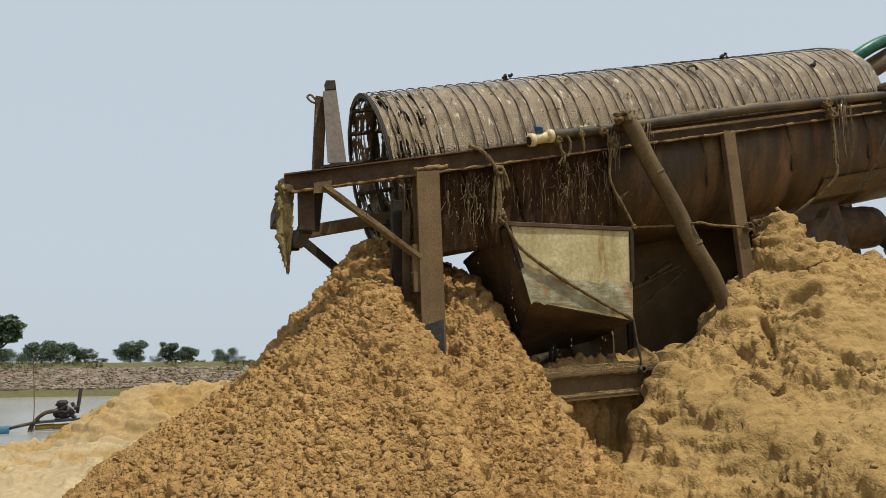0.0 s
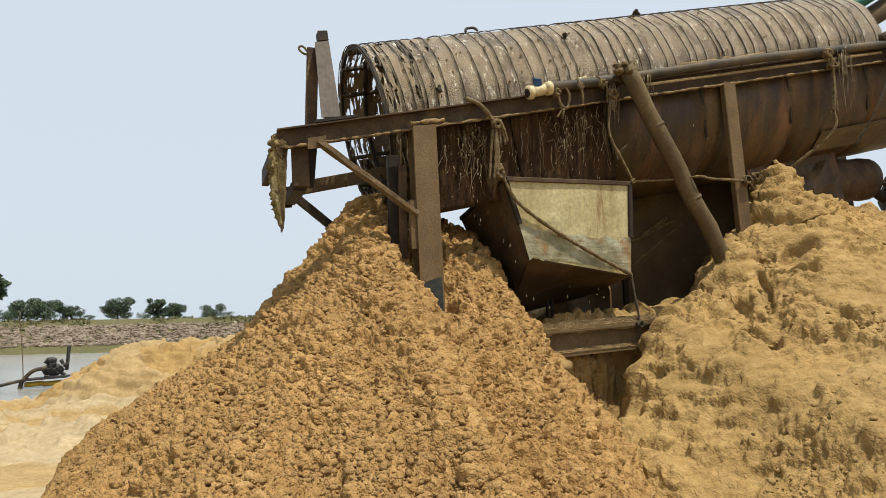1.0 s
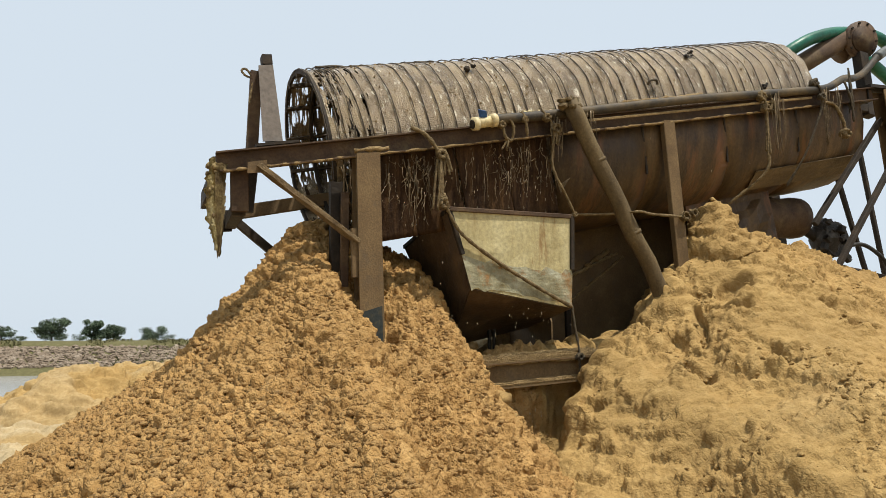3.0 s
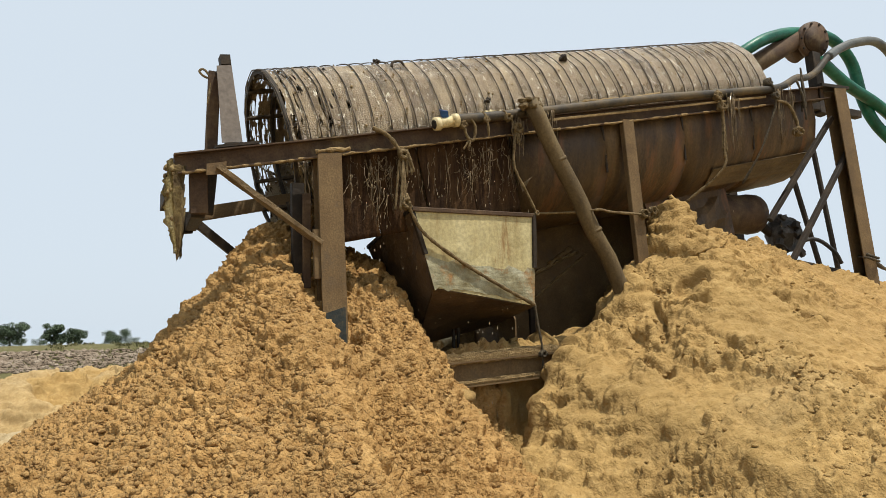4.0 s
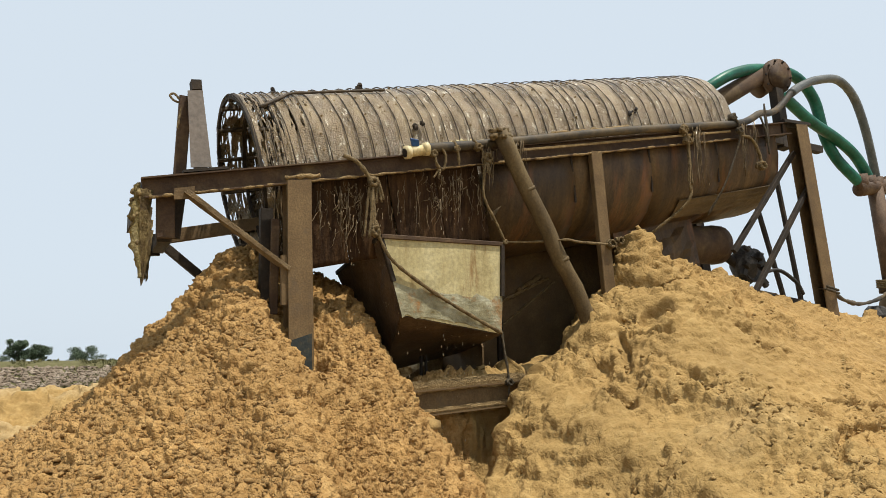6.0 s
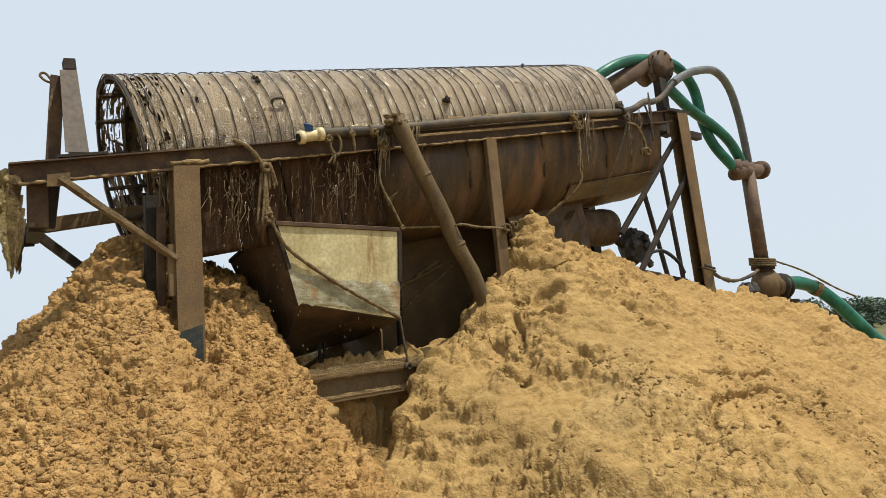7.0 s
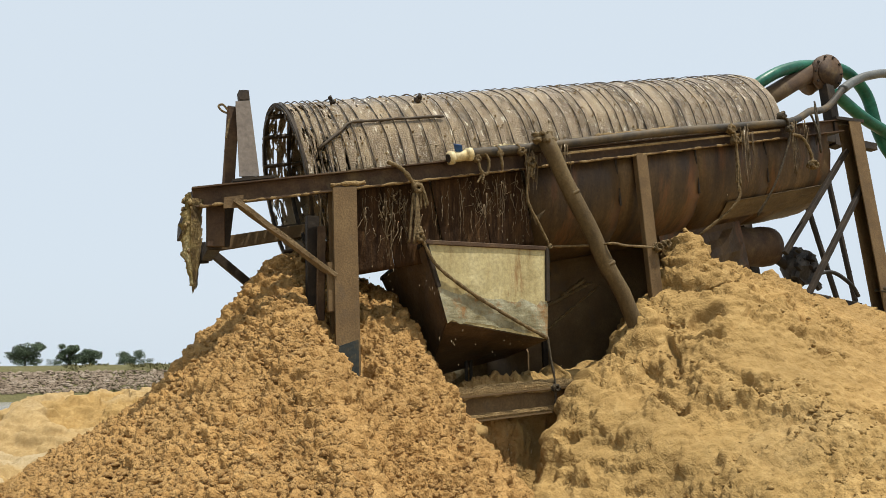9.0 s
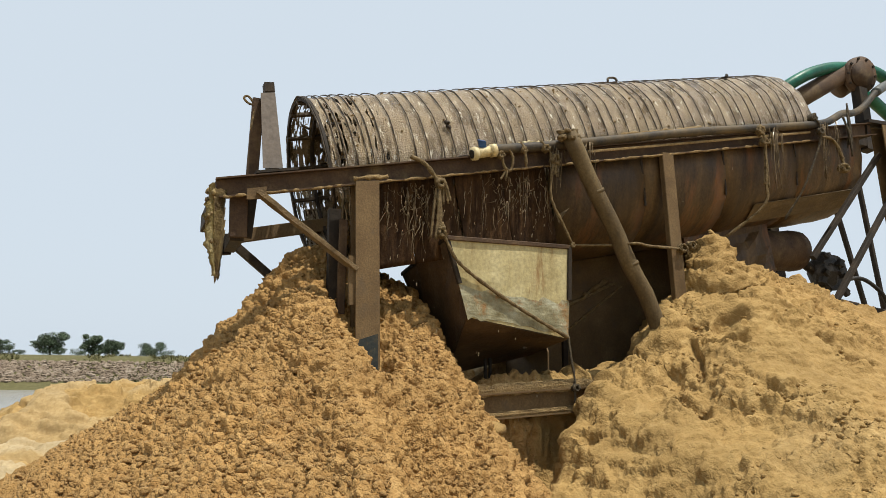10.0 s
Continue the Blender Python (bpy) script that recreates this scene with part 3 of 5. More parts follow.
def relief(x, y, z, which):
    """How far the surface stands out from the heaps' smooth forms: clods on the coarse cone, folds, ledges and cracks on the washed ridge."""
    out = np.zeros_like(x)
    r = np.hypot(x - 2.5, y + 0.5)
    near, far = r < 9, (r >= 6) & (np.hypot(x, y) < 60)
    fx, fy, fz = x[far], y[far], z[far]
    out[far] += ease(r[far], 6, 9) * np.maximum(0.03, ease(fy, -7, -4)) * (0.30 * (layers(fx, fy, fz, 0.9, 95, 3) - 0.5) + 0.09 * ease(layers(fx, fy, 0 * fx, 0.8, 91, 3), 0.5, 0.54)
            + 0.10 * ease(layers(fx, fy, fz * 2, 1.9, 61, 2), 0.5, 0.56) + 0.05 * ease(layers(fx, fy, fz * 2, 4.1, 65, 3), 0.5, 0.54) - 0.34 * np.abs(layers(fx, fy, fz, 2.2, 89, 2, 0.65) - 0.5)) * ease(-np.hypot(fx, fy), -60, -20)
    nx, ny, nz, nw = x[near], y[near], z[near], which[near]
    coarse = ease(nw, -0.12, 0.12)
    wx, wy, wz = nx + 0.03 * (layers(nx, ny, nz, 14, 3, 2) - 0.5), ny + 0.03 * (layers(nx, ny, nz, 14, 5, 2) - 0.5), nz
    b0, _ = clods(wx, wy, wz, 8.5, 13)
    b1, _ = clods(wx, wy, wz, 14, 11)
    b2, _ = clods(wx, wy, wz, 25, 23)
    b3, _ = clods(wx, wy, wz, 44, 31)
    patch = layers(nx, ny, nz, 2.6, 41, 3)
    wide = layers(nx, ny, nz, 1.3, 85, 3) - 0.5
    heavy = np.abs(layers(wx, wy, wz, 7.5, 45, 4, 0.62) - 0.5) * 2
    rough = 0.030 * b0 * ease(patch, 0.44, 0.60) + 0.045 * b1 * ease(patch, 0.34, 0.56) + 0.044 * b2 + 0.026 * b3 - 0.060 * heavy + 0.10 * wide
    ledge = ease(layers(nx * 0.8, ny * 0.8, nz * 1.5, 1.9, 93, 5, 0.55), 0.50, 0.53)
    small = ease(layers(nx * 0.8, ny * 0.8, nz * 1.3, 5.5, 99, 4), 0.56, 0.585)
    fold = np.abs(layers(wx, wy, wz, 3.4, 97, 5, 0.6) - 0.5) * 2
    pit = ease(-layers(nx, ny, nz * 1.4, 2.9, 77, 4), -0.37, -0.335)
    scarp = ease(layers(wx * 0.9, wy * 0.9, wz * 1.6, 3.6, 63, 5, 0.55), 0.50, 0.52)
    broken = ease(layers(nx, ny, nz, 1.15, 67, 3), 0.38, 0.5)
    crumbs = ease(layers(wx, wy, wz, 3.1, 73, 3), 0.46, 0.56)
    calm = 1 - 0.5 * ease(-ny, 0.5, 1.3)
    # flakes lying along the slope's fall
    u, v = 0.86 * nx - 0.5 * ny, 0.5 * nx + 0.86 * ny
    flake = ease(layers(u * 0.5, v * 1.2, nz * 1.2, 5.2, 27, 4, 0.6), 0.505, 0.53)
    flake2 = ease(layers(u * 0.6, v * 1.1, nz * 1.1, 11, 37, 3, 0.6), 0.53, 0.57)
    pile = ease(-np.hypot(nx - 4.74, ny - 0.02), -0.34, -0.2)
    fine = 0.09 * wide * (1 - pile) + calm * (0.020 * small - 0.022 * fold) + 0.007 * b3 + (0.030 * b2 + 0.014 * b3) * np.maximum(crumbs, pile) - broken_ridge(nx, ny) + 0.024 * calm * flake * (0.35 + 0.65 * broken) + 0.010 * flake2
    fine = fine + calm * (0.026 * ledge * broken + 0.030 * scarp * broken - 0.012 * pit * broken + 0.040 * b1 * broken * crumbs + 0.024 * b0 * ease(patch, 0.52, 0.6)) + 0.02 * b1 * pile
    trodden = np.maximum(0.12, ease(nx, -1.2, -0.3) * ease(ny, -3.2, -2.7))
    out[near] += trodden * ease(-r[near], -9, -6) * (coarse * rough + (1 - coarse) * fine)
    return out


def spans(*legs):
    out = []
    for a, b, step in legs:
        n = max(1, int(round((b - a) / step)))
        out += list(np.linspace(a, b, n, endpoint=False))
    return np.array(out + [legs[-1][1]])


def build_ground():
    xs = spans((-3000, -300, 450), (-300, -90, 35), (-90, -6, 2.2), (-6, -0.4, 0.04), (-0.4, 0.2, 0.03), (0.2, 2.8, 0.0072), (2.8, 6.3, 0.0145), (6.3, 10.5, 0.035), (10.5, 20, 0.5), (20, 200, 9), (200, 3000, 400))
    ys = spans((-3000, -40, 420), (-40, -5, 2.5), (-5, -2.75, 0.07), (-2.75, 0.6, 0.008), (0.6, 3.2, 0.03), (3.2, 9.5, 0.075), (9.5, 13.6, 0.035), (13.6, 17, 0.1), (17, 74, 1.6), (74, 108, 0.9), (108, 260, 12), (260, 3000, 390))
    gx, gy = np.meshgrid(xs, ys)
    x, y = gx.ravel(), gy.ravel()
    z, sort, which, pale = heaps(x, y)
    nx, ny = len(xs), len(ys)
    hz = z.reshape(ny, nx)
    slope_y, slope_x = np.gradient(hz, ys, xs)
    lean = np.stack([-slope_x.ravel(), -slope_y.ravel(), np.ones(nx * ny)], 1)
    lean /= np.linalg.norm(lean, axis=1)[:, None]
    stand = relief(x, y, z, which)
    spread = layers(x * (np.abs(x) < 60), y * (np.abs(y) < 60), z, 1.3, 7, 3)
    x, y, z = x + lean[:, 0] * stand, y + lean[:, 1] * stand, z + lean[:, 2] * stand
    me = bpy.data.meshes.new("ground")
    me.vertices.add(nx * ny)
    me.vertices.foreach_set("co", np.stack([x, y, z], 1).astype(np.float32).ravel())
    i, j = np.meshgrid(np.arange(nx - 1), np.arange(ny - 1))
    a = (j * nx + i).ravel()
    quads = np.stack([a, a + 1, a + nx + 1, a + nx], 1).astype(np.int32).ravel()
    nf = len(a)
    me.loops.add(nf * 4)
    me.loops.foreach_set("vertex_index", quads)
    me.polygons.add(nf)
    me.polygons.foreach_set("loop_start", np.arange(0, nf * 4, 4, dtype=np.int32))
    me.polygons.foreach_set("use_smooth", np.ones(nf, dtype=bool))
    me.update(calc_edges=True)
    at = me.attributes.new("sort", "FLOAT", "POINT")
    blend = np.clip(sort + 0.5 * (spread - 0.5) * (sort < 2.5) * (sort > 0.2), 0, 3)
    at.data.foreach_set("value", blend.astype(np.float32))
    me.materials.append(M_SAND)
    return tagged(new("ground", me), "heaped sand ground sloping to a river shore and grassy bank", "ground", kind="structure")


build_ground()
bm = bmesh.new()
loft(bm, [[(-400, 20, -2.0), (150, 20, -2.0)], [(-400, 120, -2.0), (150, 120, -2.0)]], closed=False)
tagged(mesh_object("water", bm, M_WATER), "calm grey river water below a stony bank", "water", kind="structure")

# ---- the washing machine ----
SLOPE = radians(11.9)


def along(s, y, n=0.0):
    """A point by its way along the near rail's top, its way across, and its height over the rail."""
    return Vector((0.93 + s * math.cos(SLOPE) - n * math.sin(SLOPE), y, 2.70 + s * math.sin(SLOPE) + n * math.cos(SLOPE)))


NORMAL = Vector((-math.sin(SLOPE), 0, math.cos(SLOPE)))
RAIL_LENGTH, FAR = 5.9, 1.40


def caked(p, q, r, parent, name="caked_sand"):
    """Sand lying in an uneven line on a ledge."""
    p, q = Vector(p), Vector(q)
    n = max(4, int((q - p).length / 0.03))
    pts = [p.lerp(q, k / n) + Vector((0, random.uniform(-1, 1) * r * 0.3, random.uniform(-0.4, 0.4) * r)) for k in range(n + 1)]
    return part(name, tube(pts, r, n=6, wobble=0.45, straight=True), M_LIP, parent, "lumpy dried sand on the ledge", True)


def build_frame():
    f = thing("machine_frame", "rusty muddy steel frame of a sloping sand washer standing in sand", "machine frame", (1.85, 0, 1.5))
    # near rail: web, flanges and the sand on its lower flange
    part("near_rail", beam(along(0, 0.0, -0.06), along(RAIL_LENGTH, 0.0, -0.06), channel(0.055, 0.12), up=NORMAL), M_STEEL, f, "rust-brown channel rail")
    caked(along(0.02, -0.022, -0.118), along(2.7, -0.022, -0.118), 0.008, f)
    caked(along(2.75, -0.022, -0.118), along(5.0, -0.022, -0.118), 0.008, f)
    part("far_rail", beam(along(0.82, FAR, -0.06), along(RAIL_LENGTH, FAR, -0.06), channel(0.055, 0.12), up=NORMAL), M_STEEL, f)
    # upper guide angle on the near rail along the trough
    part("guide_angle", beam(along(2.6, -0.035, -0.045), along(5.0, -0.035, -0.045), rect(0.012, 0.02), up=NORMAL), M_LIP, f)
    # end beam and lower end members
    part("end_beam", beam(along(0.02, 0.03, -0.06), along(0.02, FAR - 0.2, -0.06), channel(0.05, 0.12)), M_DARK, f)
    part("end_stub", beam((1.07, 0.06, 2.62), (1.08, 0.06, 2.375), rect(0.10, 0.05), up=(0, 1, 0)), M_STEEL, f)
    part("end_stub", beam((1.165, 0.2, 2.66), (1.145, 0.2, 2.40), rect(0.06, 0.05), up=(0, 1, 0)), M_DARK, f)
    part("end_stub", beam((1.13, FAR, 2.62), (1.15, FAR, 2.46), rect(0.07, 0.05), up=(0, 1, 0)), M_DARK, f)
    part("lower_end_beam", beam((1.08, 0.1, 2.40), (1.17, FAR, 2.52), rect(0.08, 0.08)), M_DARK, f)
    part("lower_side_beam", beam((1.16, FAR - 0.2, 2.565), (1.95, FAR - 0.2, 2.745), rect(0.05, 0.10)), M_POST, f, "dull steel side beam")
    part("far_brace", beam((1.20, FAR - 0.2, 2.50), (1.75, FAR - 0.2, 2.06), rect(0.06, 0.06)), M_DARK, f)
    # posts
    part("front_post", beam((1.875, 0.0, 1.25), (1.825, 0.0, 2.77), i_section(0.155, 0.11), up=(0, 1, 0)), M_POST, f, "broad mud-splashed steel post")
    part("post_face", slab(((1.75, -0.058, 2.765), (1.90, -0.058, 2.785), (1.945, -0.058, 1.25), (1.795, -0.058, 1.25)), 0.006), M_POST, f)
    caked((1.74, -0.05, 2.78), (1.96, -0.05, 2.825), 0.014, f)
    part("paint_patch", slab(((1.766, -0.066, 1.78), (1.917, -0.066, 1.83), (1.935, -0.066, 1.3), (1.785, -0.066, 1.3)), 0.003, cut=6), M_BLUEGREY, f, "dark blue-grey old paint")
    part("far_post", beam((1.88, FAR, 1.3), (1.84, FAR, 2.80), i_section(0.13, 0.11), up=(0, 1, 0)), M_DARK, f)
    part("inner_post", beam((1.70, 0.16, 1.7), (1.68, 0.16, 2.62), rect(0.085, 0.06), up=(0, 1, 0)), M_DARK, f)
    part("inner_stub", beam((1.715, 0.07, 1.95), (1.715, 0.07, 2.54), rect(0.05, 0.03), up=(0, 1, 0)), M_STEEL, f)
    part("front_brace", beam((1.165, -0.03, 2.64), (1.775, -0.03, 2.215), rect(0.03, 0.082), up=(0, 1, 0), jag=0.003), M_BRACE, f, "mud-crusted angle brace")
    part("brace_gusset", slab(((1.105, -0.032, 2.65), (1.215, -0.032, 2.675), (1.215, -0.032, 2.60), (1.105, -0.032, 2.585)), 0.008), M_POST, f)
    part("brace_foot", beam((1.765, -0.03, 2.0), (1.755, -0.03, 2.30), rect(0.06, 0.03), up=(0, 1, 0)), M_POST, f)
    # leg below the trough, near and far, the far one in darker steel
    part("middle_leg", beam((4.335, -0.005, 1.9), (4.245, -0.005, 3.29), rect(0.11, 0.05), up=(0, 1, 0)), M_POST, f, "narrow mud-brown steel leg")
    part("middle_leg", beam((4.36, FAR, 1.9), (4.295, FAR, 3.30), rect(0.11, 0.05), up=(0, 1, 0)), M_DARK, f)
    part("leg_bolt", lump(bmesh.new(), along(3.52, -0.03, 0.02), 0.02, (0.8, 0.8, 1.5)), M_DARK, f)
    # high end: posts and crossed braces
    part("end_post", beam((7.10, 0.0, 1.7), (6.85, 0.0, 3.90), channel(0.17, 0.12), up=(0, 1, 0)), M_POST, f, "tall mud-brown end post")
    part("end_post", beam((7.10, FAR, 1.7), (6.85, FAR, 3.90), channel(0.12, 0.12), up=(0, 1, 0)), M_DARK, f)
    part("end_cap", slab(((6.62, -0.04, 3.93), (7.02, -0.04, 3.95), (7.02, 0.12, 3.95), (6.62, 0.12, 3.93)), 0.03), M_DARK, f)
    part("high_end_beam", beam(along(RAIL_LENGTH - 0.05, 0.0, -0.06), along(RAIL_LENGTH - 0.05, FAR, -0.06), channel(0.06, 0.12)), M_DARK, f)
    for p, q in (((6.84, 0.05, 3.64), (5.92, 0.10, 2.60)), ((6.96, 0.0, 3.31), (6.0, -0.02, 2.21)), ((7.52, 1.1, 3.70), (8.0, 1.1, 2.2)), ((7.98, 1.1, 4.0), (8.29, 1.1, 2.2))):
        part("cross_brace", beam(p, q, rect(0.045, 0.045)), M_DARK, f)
    # skid beams at the foot, the far one in darker steel
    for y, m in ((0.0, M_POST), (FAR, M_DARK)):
        part("skid_beam", beam((2.0, y, 1.345), (4.6, y, 1.495), i_section(0.10, 0.17, 0.012)), m, f, "sand-covered rusty skid beam")
    part("caked_sand", slab(((2.2, -0.05, 1.46), (4.0, -0.05, 1.565), (4.0, 0.05, 1.585), (2.2, 0.05, 1.48)), 0.03, cut=40, jag=0.022), M_LIP, f)
    part("caked_sand", slab(((2.2, -0.052, 1.297), (3.4, -0.052, 1.366), (3.4, 0.0, 1.385), (2.2, 0.0, 1.315)), 0.012, cut=20, jag=0.008), M_LIP, f)
    # inclined bearing stands at the discharge end
    part("bearing_stand", beam((1.258, 0.06, 2.80), (1.203, 0.06, 3.27), channel(0.075, 0.05), up=(0, 1, 0)), M_GREY, f, "leaning grey steel stand")
    part("stand_face", slab(((1.158, 0.026, 3.268), (1.243, 0.026, 3.285), (1.314, 0.026, 2.815), (1.196, 0.026, 2.80)), 0.006), M_GREY, f)
    part("bearing_stand", beam((1.146, 0.13, 2.70), (1.158, 0.11, 3.26), rect(0.07, 0.04), up=(0, 1, 0)), M_STEEL, f, "dark rusty back stay")
    part("stand_cap", slab(((1.176, 0.02, 3.342), (1.234, 0.02, 3.35), (1.234, 0.10, 3.35), (1.176, 0.10, 3.342)), 0.06), M_DARK, f)
    part("stand_foot", slab(((1.15, -0.03, 2.768), (1.40, -0.03, 2.82), (1.40, 0.09, 2.82), (1.15, 0.09, 2.768)), 0.016), M_DARK, f)
    part("wire_loop", tube([(1.15, 0.1, 3.22), (1.12, 0.1, 3.215), (1.09, 0.1, 3.225), (1.07, 0.1, 3.25), (1.09, 0.1, 3.265), (1.115, 0.1, 3.245), (1.135, 0.1, 3.2), (1.12, 0.09, 3.05)], 0.007, n=6), M_ROPE, f, "pale wire loop")
    return f


build_frame()

# rotating drum: local x runs along its axis from the discharge end
DRUM_LENGTH, DRUM_RADIUS = 4.56, 0.60
DRUM_BASE = Matrix.Translation((1.602, 0.696, 2.918)) @ Matrix.Rotation(-radians(12.3), 4, "Y")
SIDES = 14


def facet(a):
    """Radius factor: a circle flattened slightly between the long bars."""
    step = 2 * math.pi / SIDES
    off = (a % step) - step / 2
    flat = math.cos(step / 2) / math.cos(off)
    return 0.55 * (flat + 0.0145) + 0.45


def drum_point(x, a, r):
    """a: degrees turned from the near side up over the top."""
    a = radians(a)
    return (x, -r * math.cos(a), r * math.sin(a))


def build_drum():
    d = thing("screen_drum", "slowly turning cylindrical sand screen, mud-clogged, wound with ribs", "trommel drum")
    d.matrix_world = DRUM_BASE
    bm = bmesh.new()
    rings = []
    nx, na = 130, 112
    for i in range(nx + 1):
        x = DRUM_LENGTH * i / nx
        ring = []
        for k in range(na):
            a = 2 * math.pi * k / na
            bulge = 0.008 * noise.noise((x * 1.4, math.cos(a) * 1.5, math.sin(a) * 1.5)) + 0.004 * noise.noise((x * 9, math.cos(a) * 7, math.sin(a) * 7))
            r = (DRUM_RADIUS - 0.008) * facet(a) + bulge
            ring.append((x, -r * math.cos(a), r * math.sin(a)))
        rings.append(ring)
    loft(bm, rings, caps=False)
    part("screen_cloth", bm, M_SCREEN, d, "mud-clogged wire screen cloth", True, True)
    x, k = 0.02, 0
    while x < DRUM_LENGTH:
        bm = bmesh.new()
        tilt, turn = random.uniform(-0.03, 0.03), random.uniform(0, 6.28)
        pts = []
        n = 96
        rr = []
        for i in range(n):
            a = 2 * math.pi * i / n
            c = Vector(drum_point(x + tilt * math.cos(a + turn) + 0.004 * noise.noise((k, math.cos(a) * 3, math.sin(a) * 3)), math.degrees(a), DRUM_RADIUS * facet(a) + 0.003))
            rad = Vector((0, c.y, c.z)).normalized()
            ax = Vector((1, 0, 0))
            crust = 1.0 + 0.75 * noise.noise((x * 60, math.cos(a) * 11, math.sin(a) * 11))
            rr.append([c + (ax * u + rad * v) * 0.0042 * crust for u, v in circle(1, 5)])
        vs = [[bm.verts.new(p) for p in ring] for ring in rr]
        for i in range(n):
            p, q = vs[i], vs[(i + 1) % n]
            for j in range(5):
                bm.faces.new((p[j], p[(j + 1) % 5], q[(j + 1) % 5], q[j]))
        part("rib", bm, M_RIB, d, "", True, True)
        x += random.uniform(0.075, 0.135) if k > 4 else random.uniform(0.05, 0.08)
        k += 1
    for i in range(SIDES):
        a = 360 * i / SIDES
        part("long_bar", beam(drum_point(0.0, a, 0.562), drum_point(DRUM_LENGTH, a, 0.562), rect(0.026, 0.03), up=drum_point(0, a, 1)), M_RIB, d, "", False, True)
    for x in (0.012, 0.2, 0.42, 0.68, 1.3, 2.2, 3.1, 4.0, DRUM_LENGTH - 0.02):
        bm = bmesh.new()
        n = 56
        prof = ((-0.012, 0.545), (0.012, 0.545), (0.012, 0.578), (-0.012, 0.578)) if x > 0.1 else ((-0.006, 0.57), (0.014, 0.57), (0.014, 0.604), (-0.006, 0.604))
        vs = [[bm.verts.new(drum_point(x + u, 360 * i / n, r)) for u, r in prof] for i in range(n)]
        for i in range(n):
            p, q = vs[i], vs[(i + 1) % n]
            for j in range(4):
                bm.faces.new((p[j], p[(j + 1) % 4], q[(j + 1) % 4], q[j]))
        part("hoop", bm, M_DARK, d, "", False, True)
    # overlapping seam bar, first rising at about 2.4 s
    seam = 111.0
    pts = [drum_point(0.12, seam - 17, 0.607), drum_point(0.3, seam - 6, 0.609)] + [drum_point(0.38 + 0.09 * i, seam + random.uniform(-1.0, 1.0), 0.61) for i in range(9)]
    part("seam_bar", tube(pts, 0.011, n=6, wobble=0.3, per=3), M_RIB, d, "loose dark seam bar", True, True)
    # clumps caught on the ribs
    for x, a, r in ((1.16, 68, 0.03), (1.21, 70, 0.02), (3.26, 68, 0.026), (3.31, 69, 0.02), (0.36, 139, 0.026), (1.0, 132, 0.03), (0.9, 350, 0.028), (2.4, 320, 0.03), (0.4, 255, 0.026), (1.5, 285, 0.025), (2.9, 205, 0.026), (3.9, 30, 0.024)):
        bm = bmesh.new()
        for _ in range(5):
            lump(bm, Vector(drum_point(x, a, 0.615)) + Vector([random.uniform(-0.02, 0.02) for _ in range(3)]), r * random.uniform(0.4, 0.8), (1, 1, 1), 0.4)
        part("mud_clump", bm, M_DARK, d, "", False, True)
    for x, a in ((0.95, 325), (1.9, 190), (2.7, 40)):
        pts = [drum_point(x - 0.05, a, 0.61), drum_point(x - 0.03, a + 2, 0.635), drum_point(x + 0.03, a + 2, 0.635), drum_point(x + 0.05, a, 0.61)]
        part("lifting_lug", tube(pts, 0.01, n=6), M_RIB, d, "", True, True)
    # small grit stuck all over the cloth
    bm = bmesh.new()
    for _ in range(900):
        x, a = random.uniform(0.05, DRUM_LENGTH - 0.05), random.uniform(0, 360)
        c = Vector(drum_point(x, a, (DRUM_RADIUS - 0.004) * facet(radians(a))))
        r = random.uniform(0.004, 0.013)
        vs = [bm.verts.new(c + Vector(o) * r * random.uniform(0.6, 1.3)) for o in ((1, 0, 0), (-1, 0, 0), (0, 1, 0), (0, -1, 0), (0, 0, 1), (0, 0, -1))]
        for i, j, k in ((0, 2, 4), (2, 1, 4), (1, 3, 4), (3, 0, 4), (2, 0, 5), (1, 2, 5), (3, 1, 5), (0, 3, 5)):
            bm.faces.new((vs[i], vs[j], vs[k]))
    tagged(part("stuck_grit", bm, M_LIP, d, "small grit and pebbles stuck to the cloth", False, True), kind="stuff")
    return d


drum = build_drum()


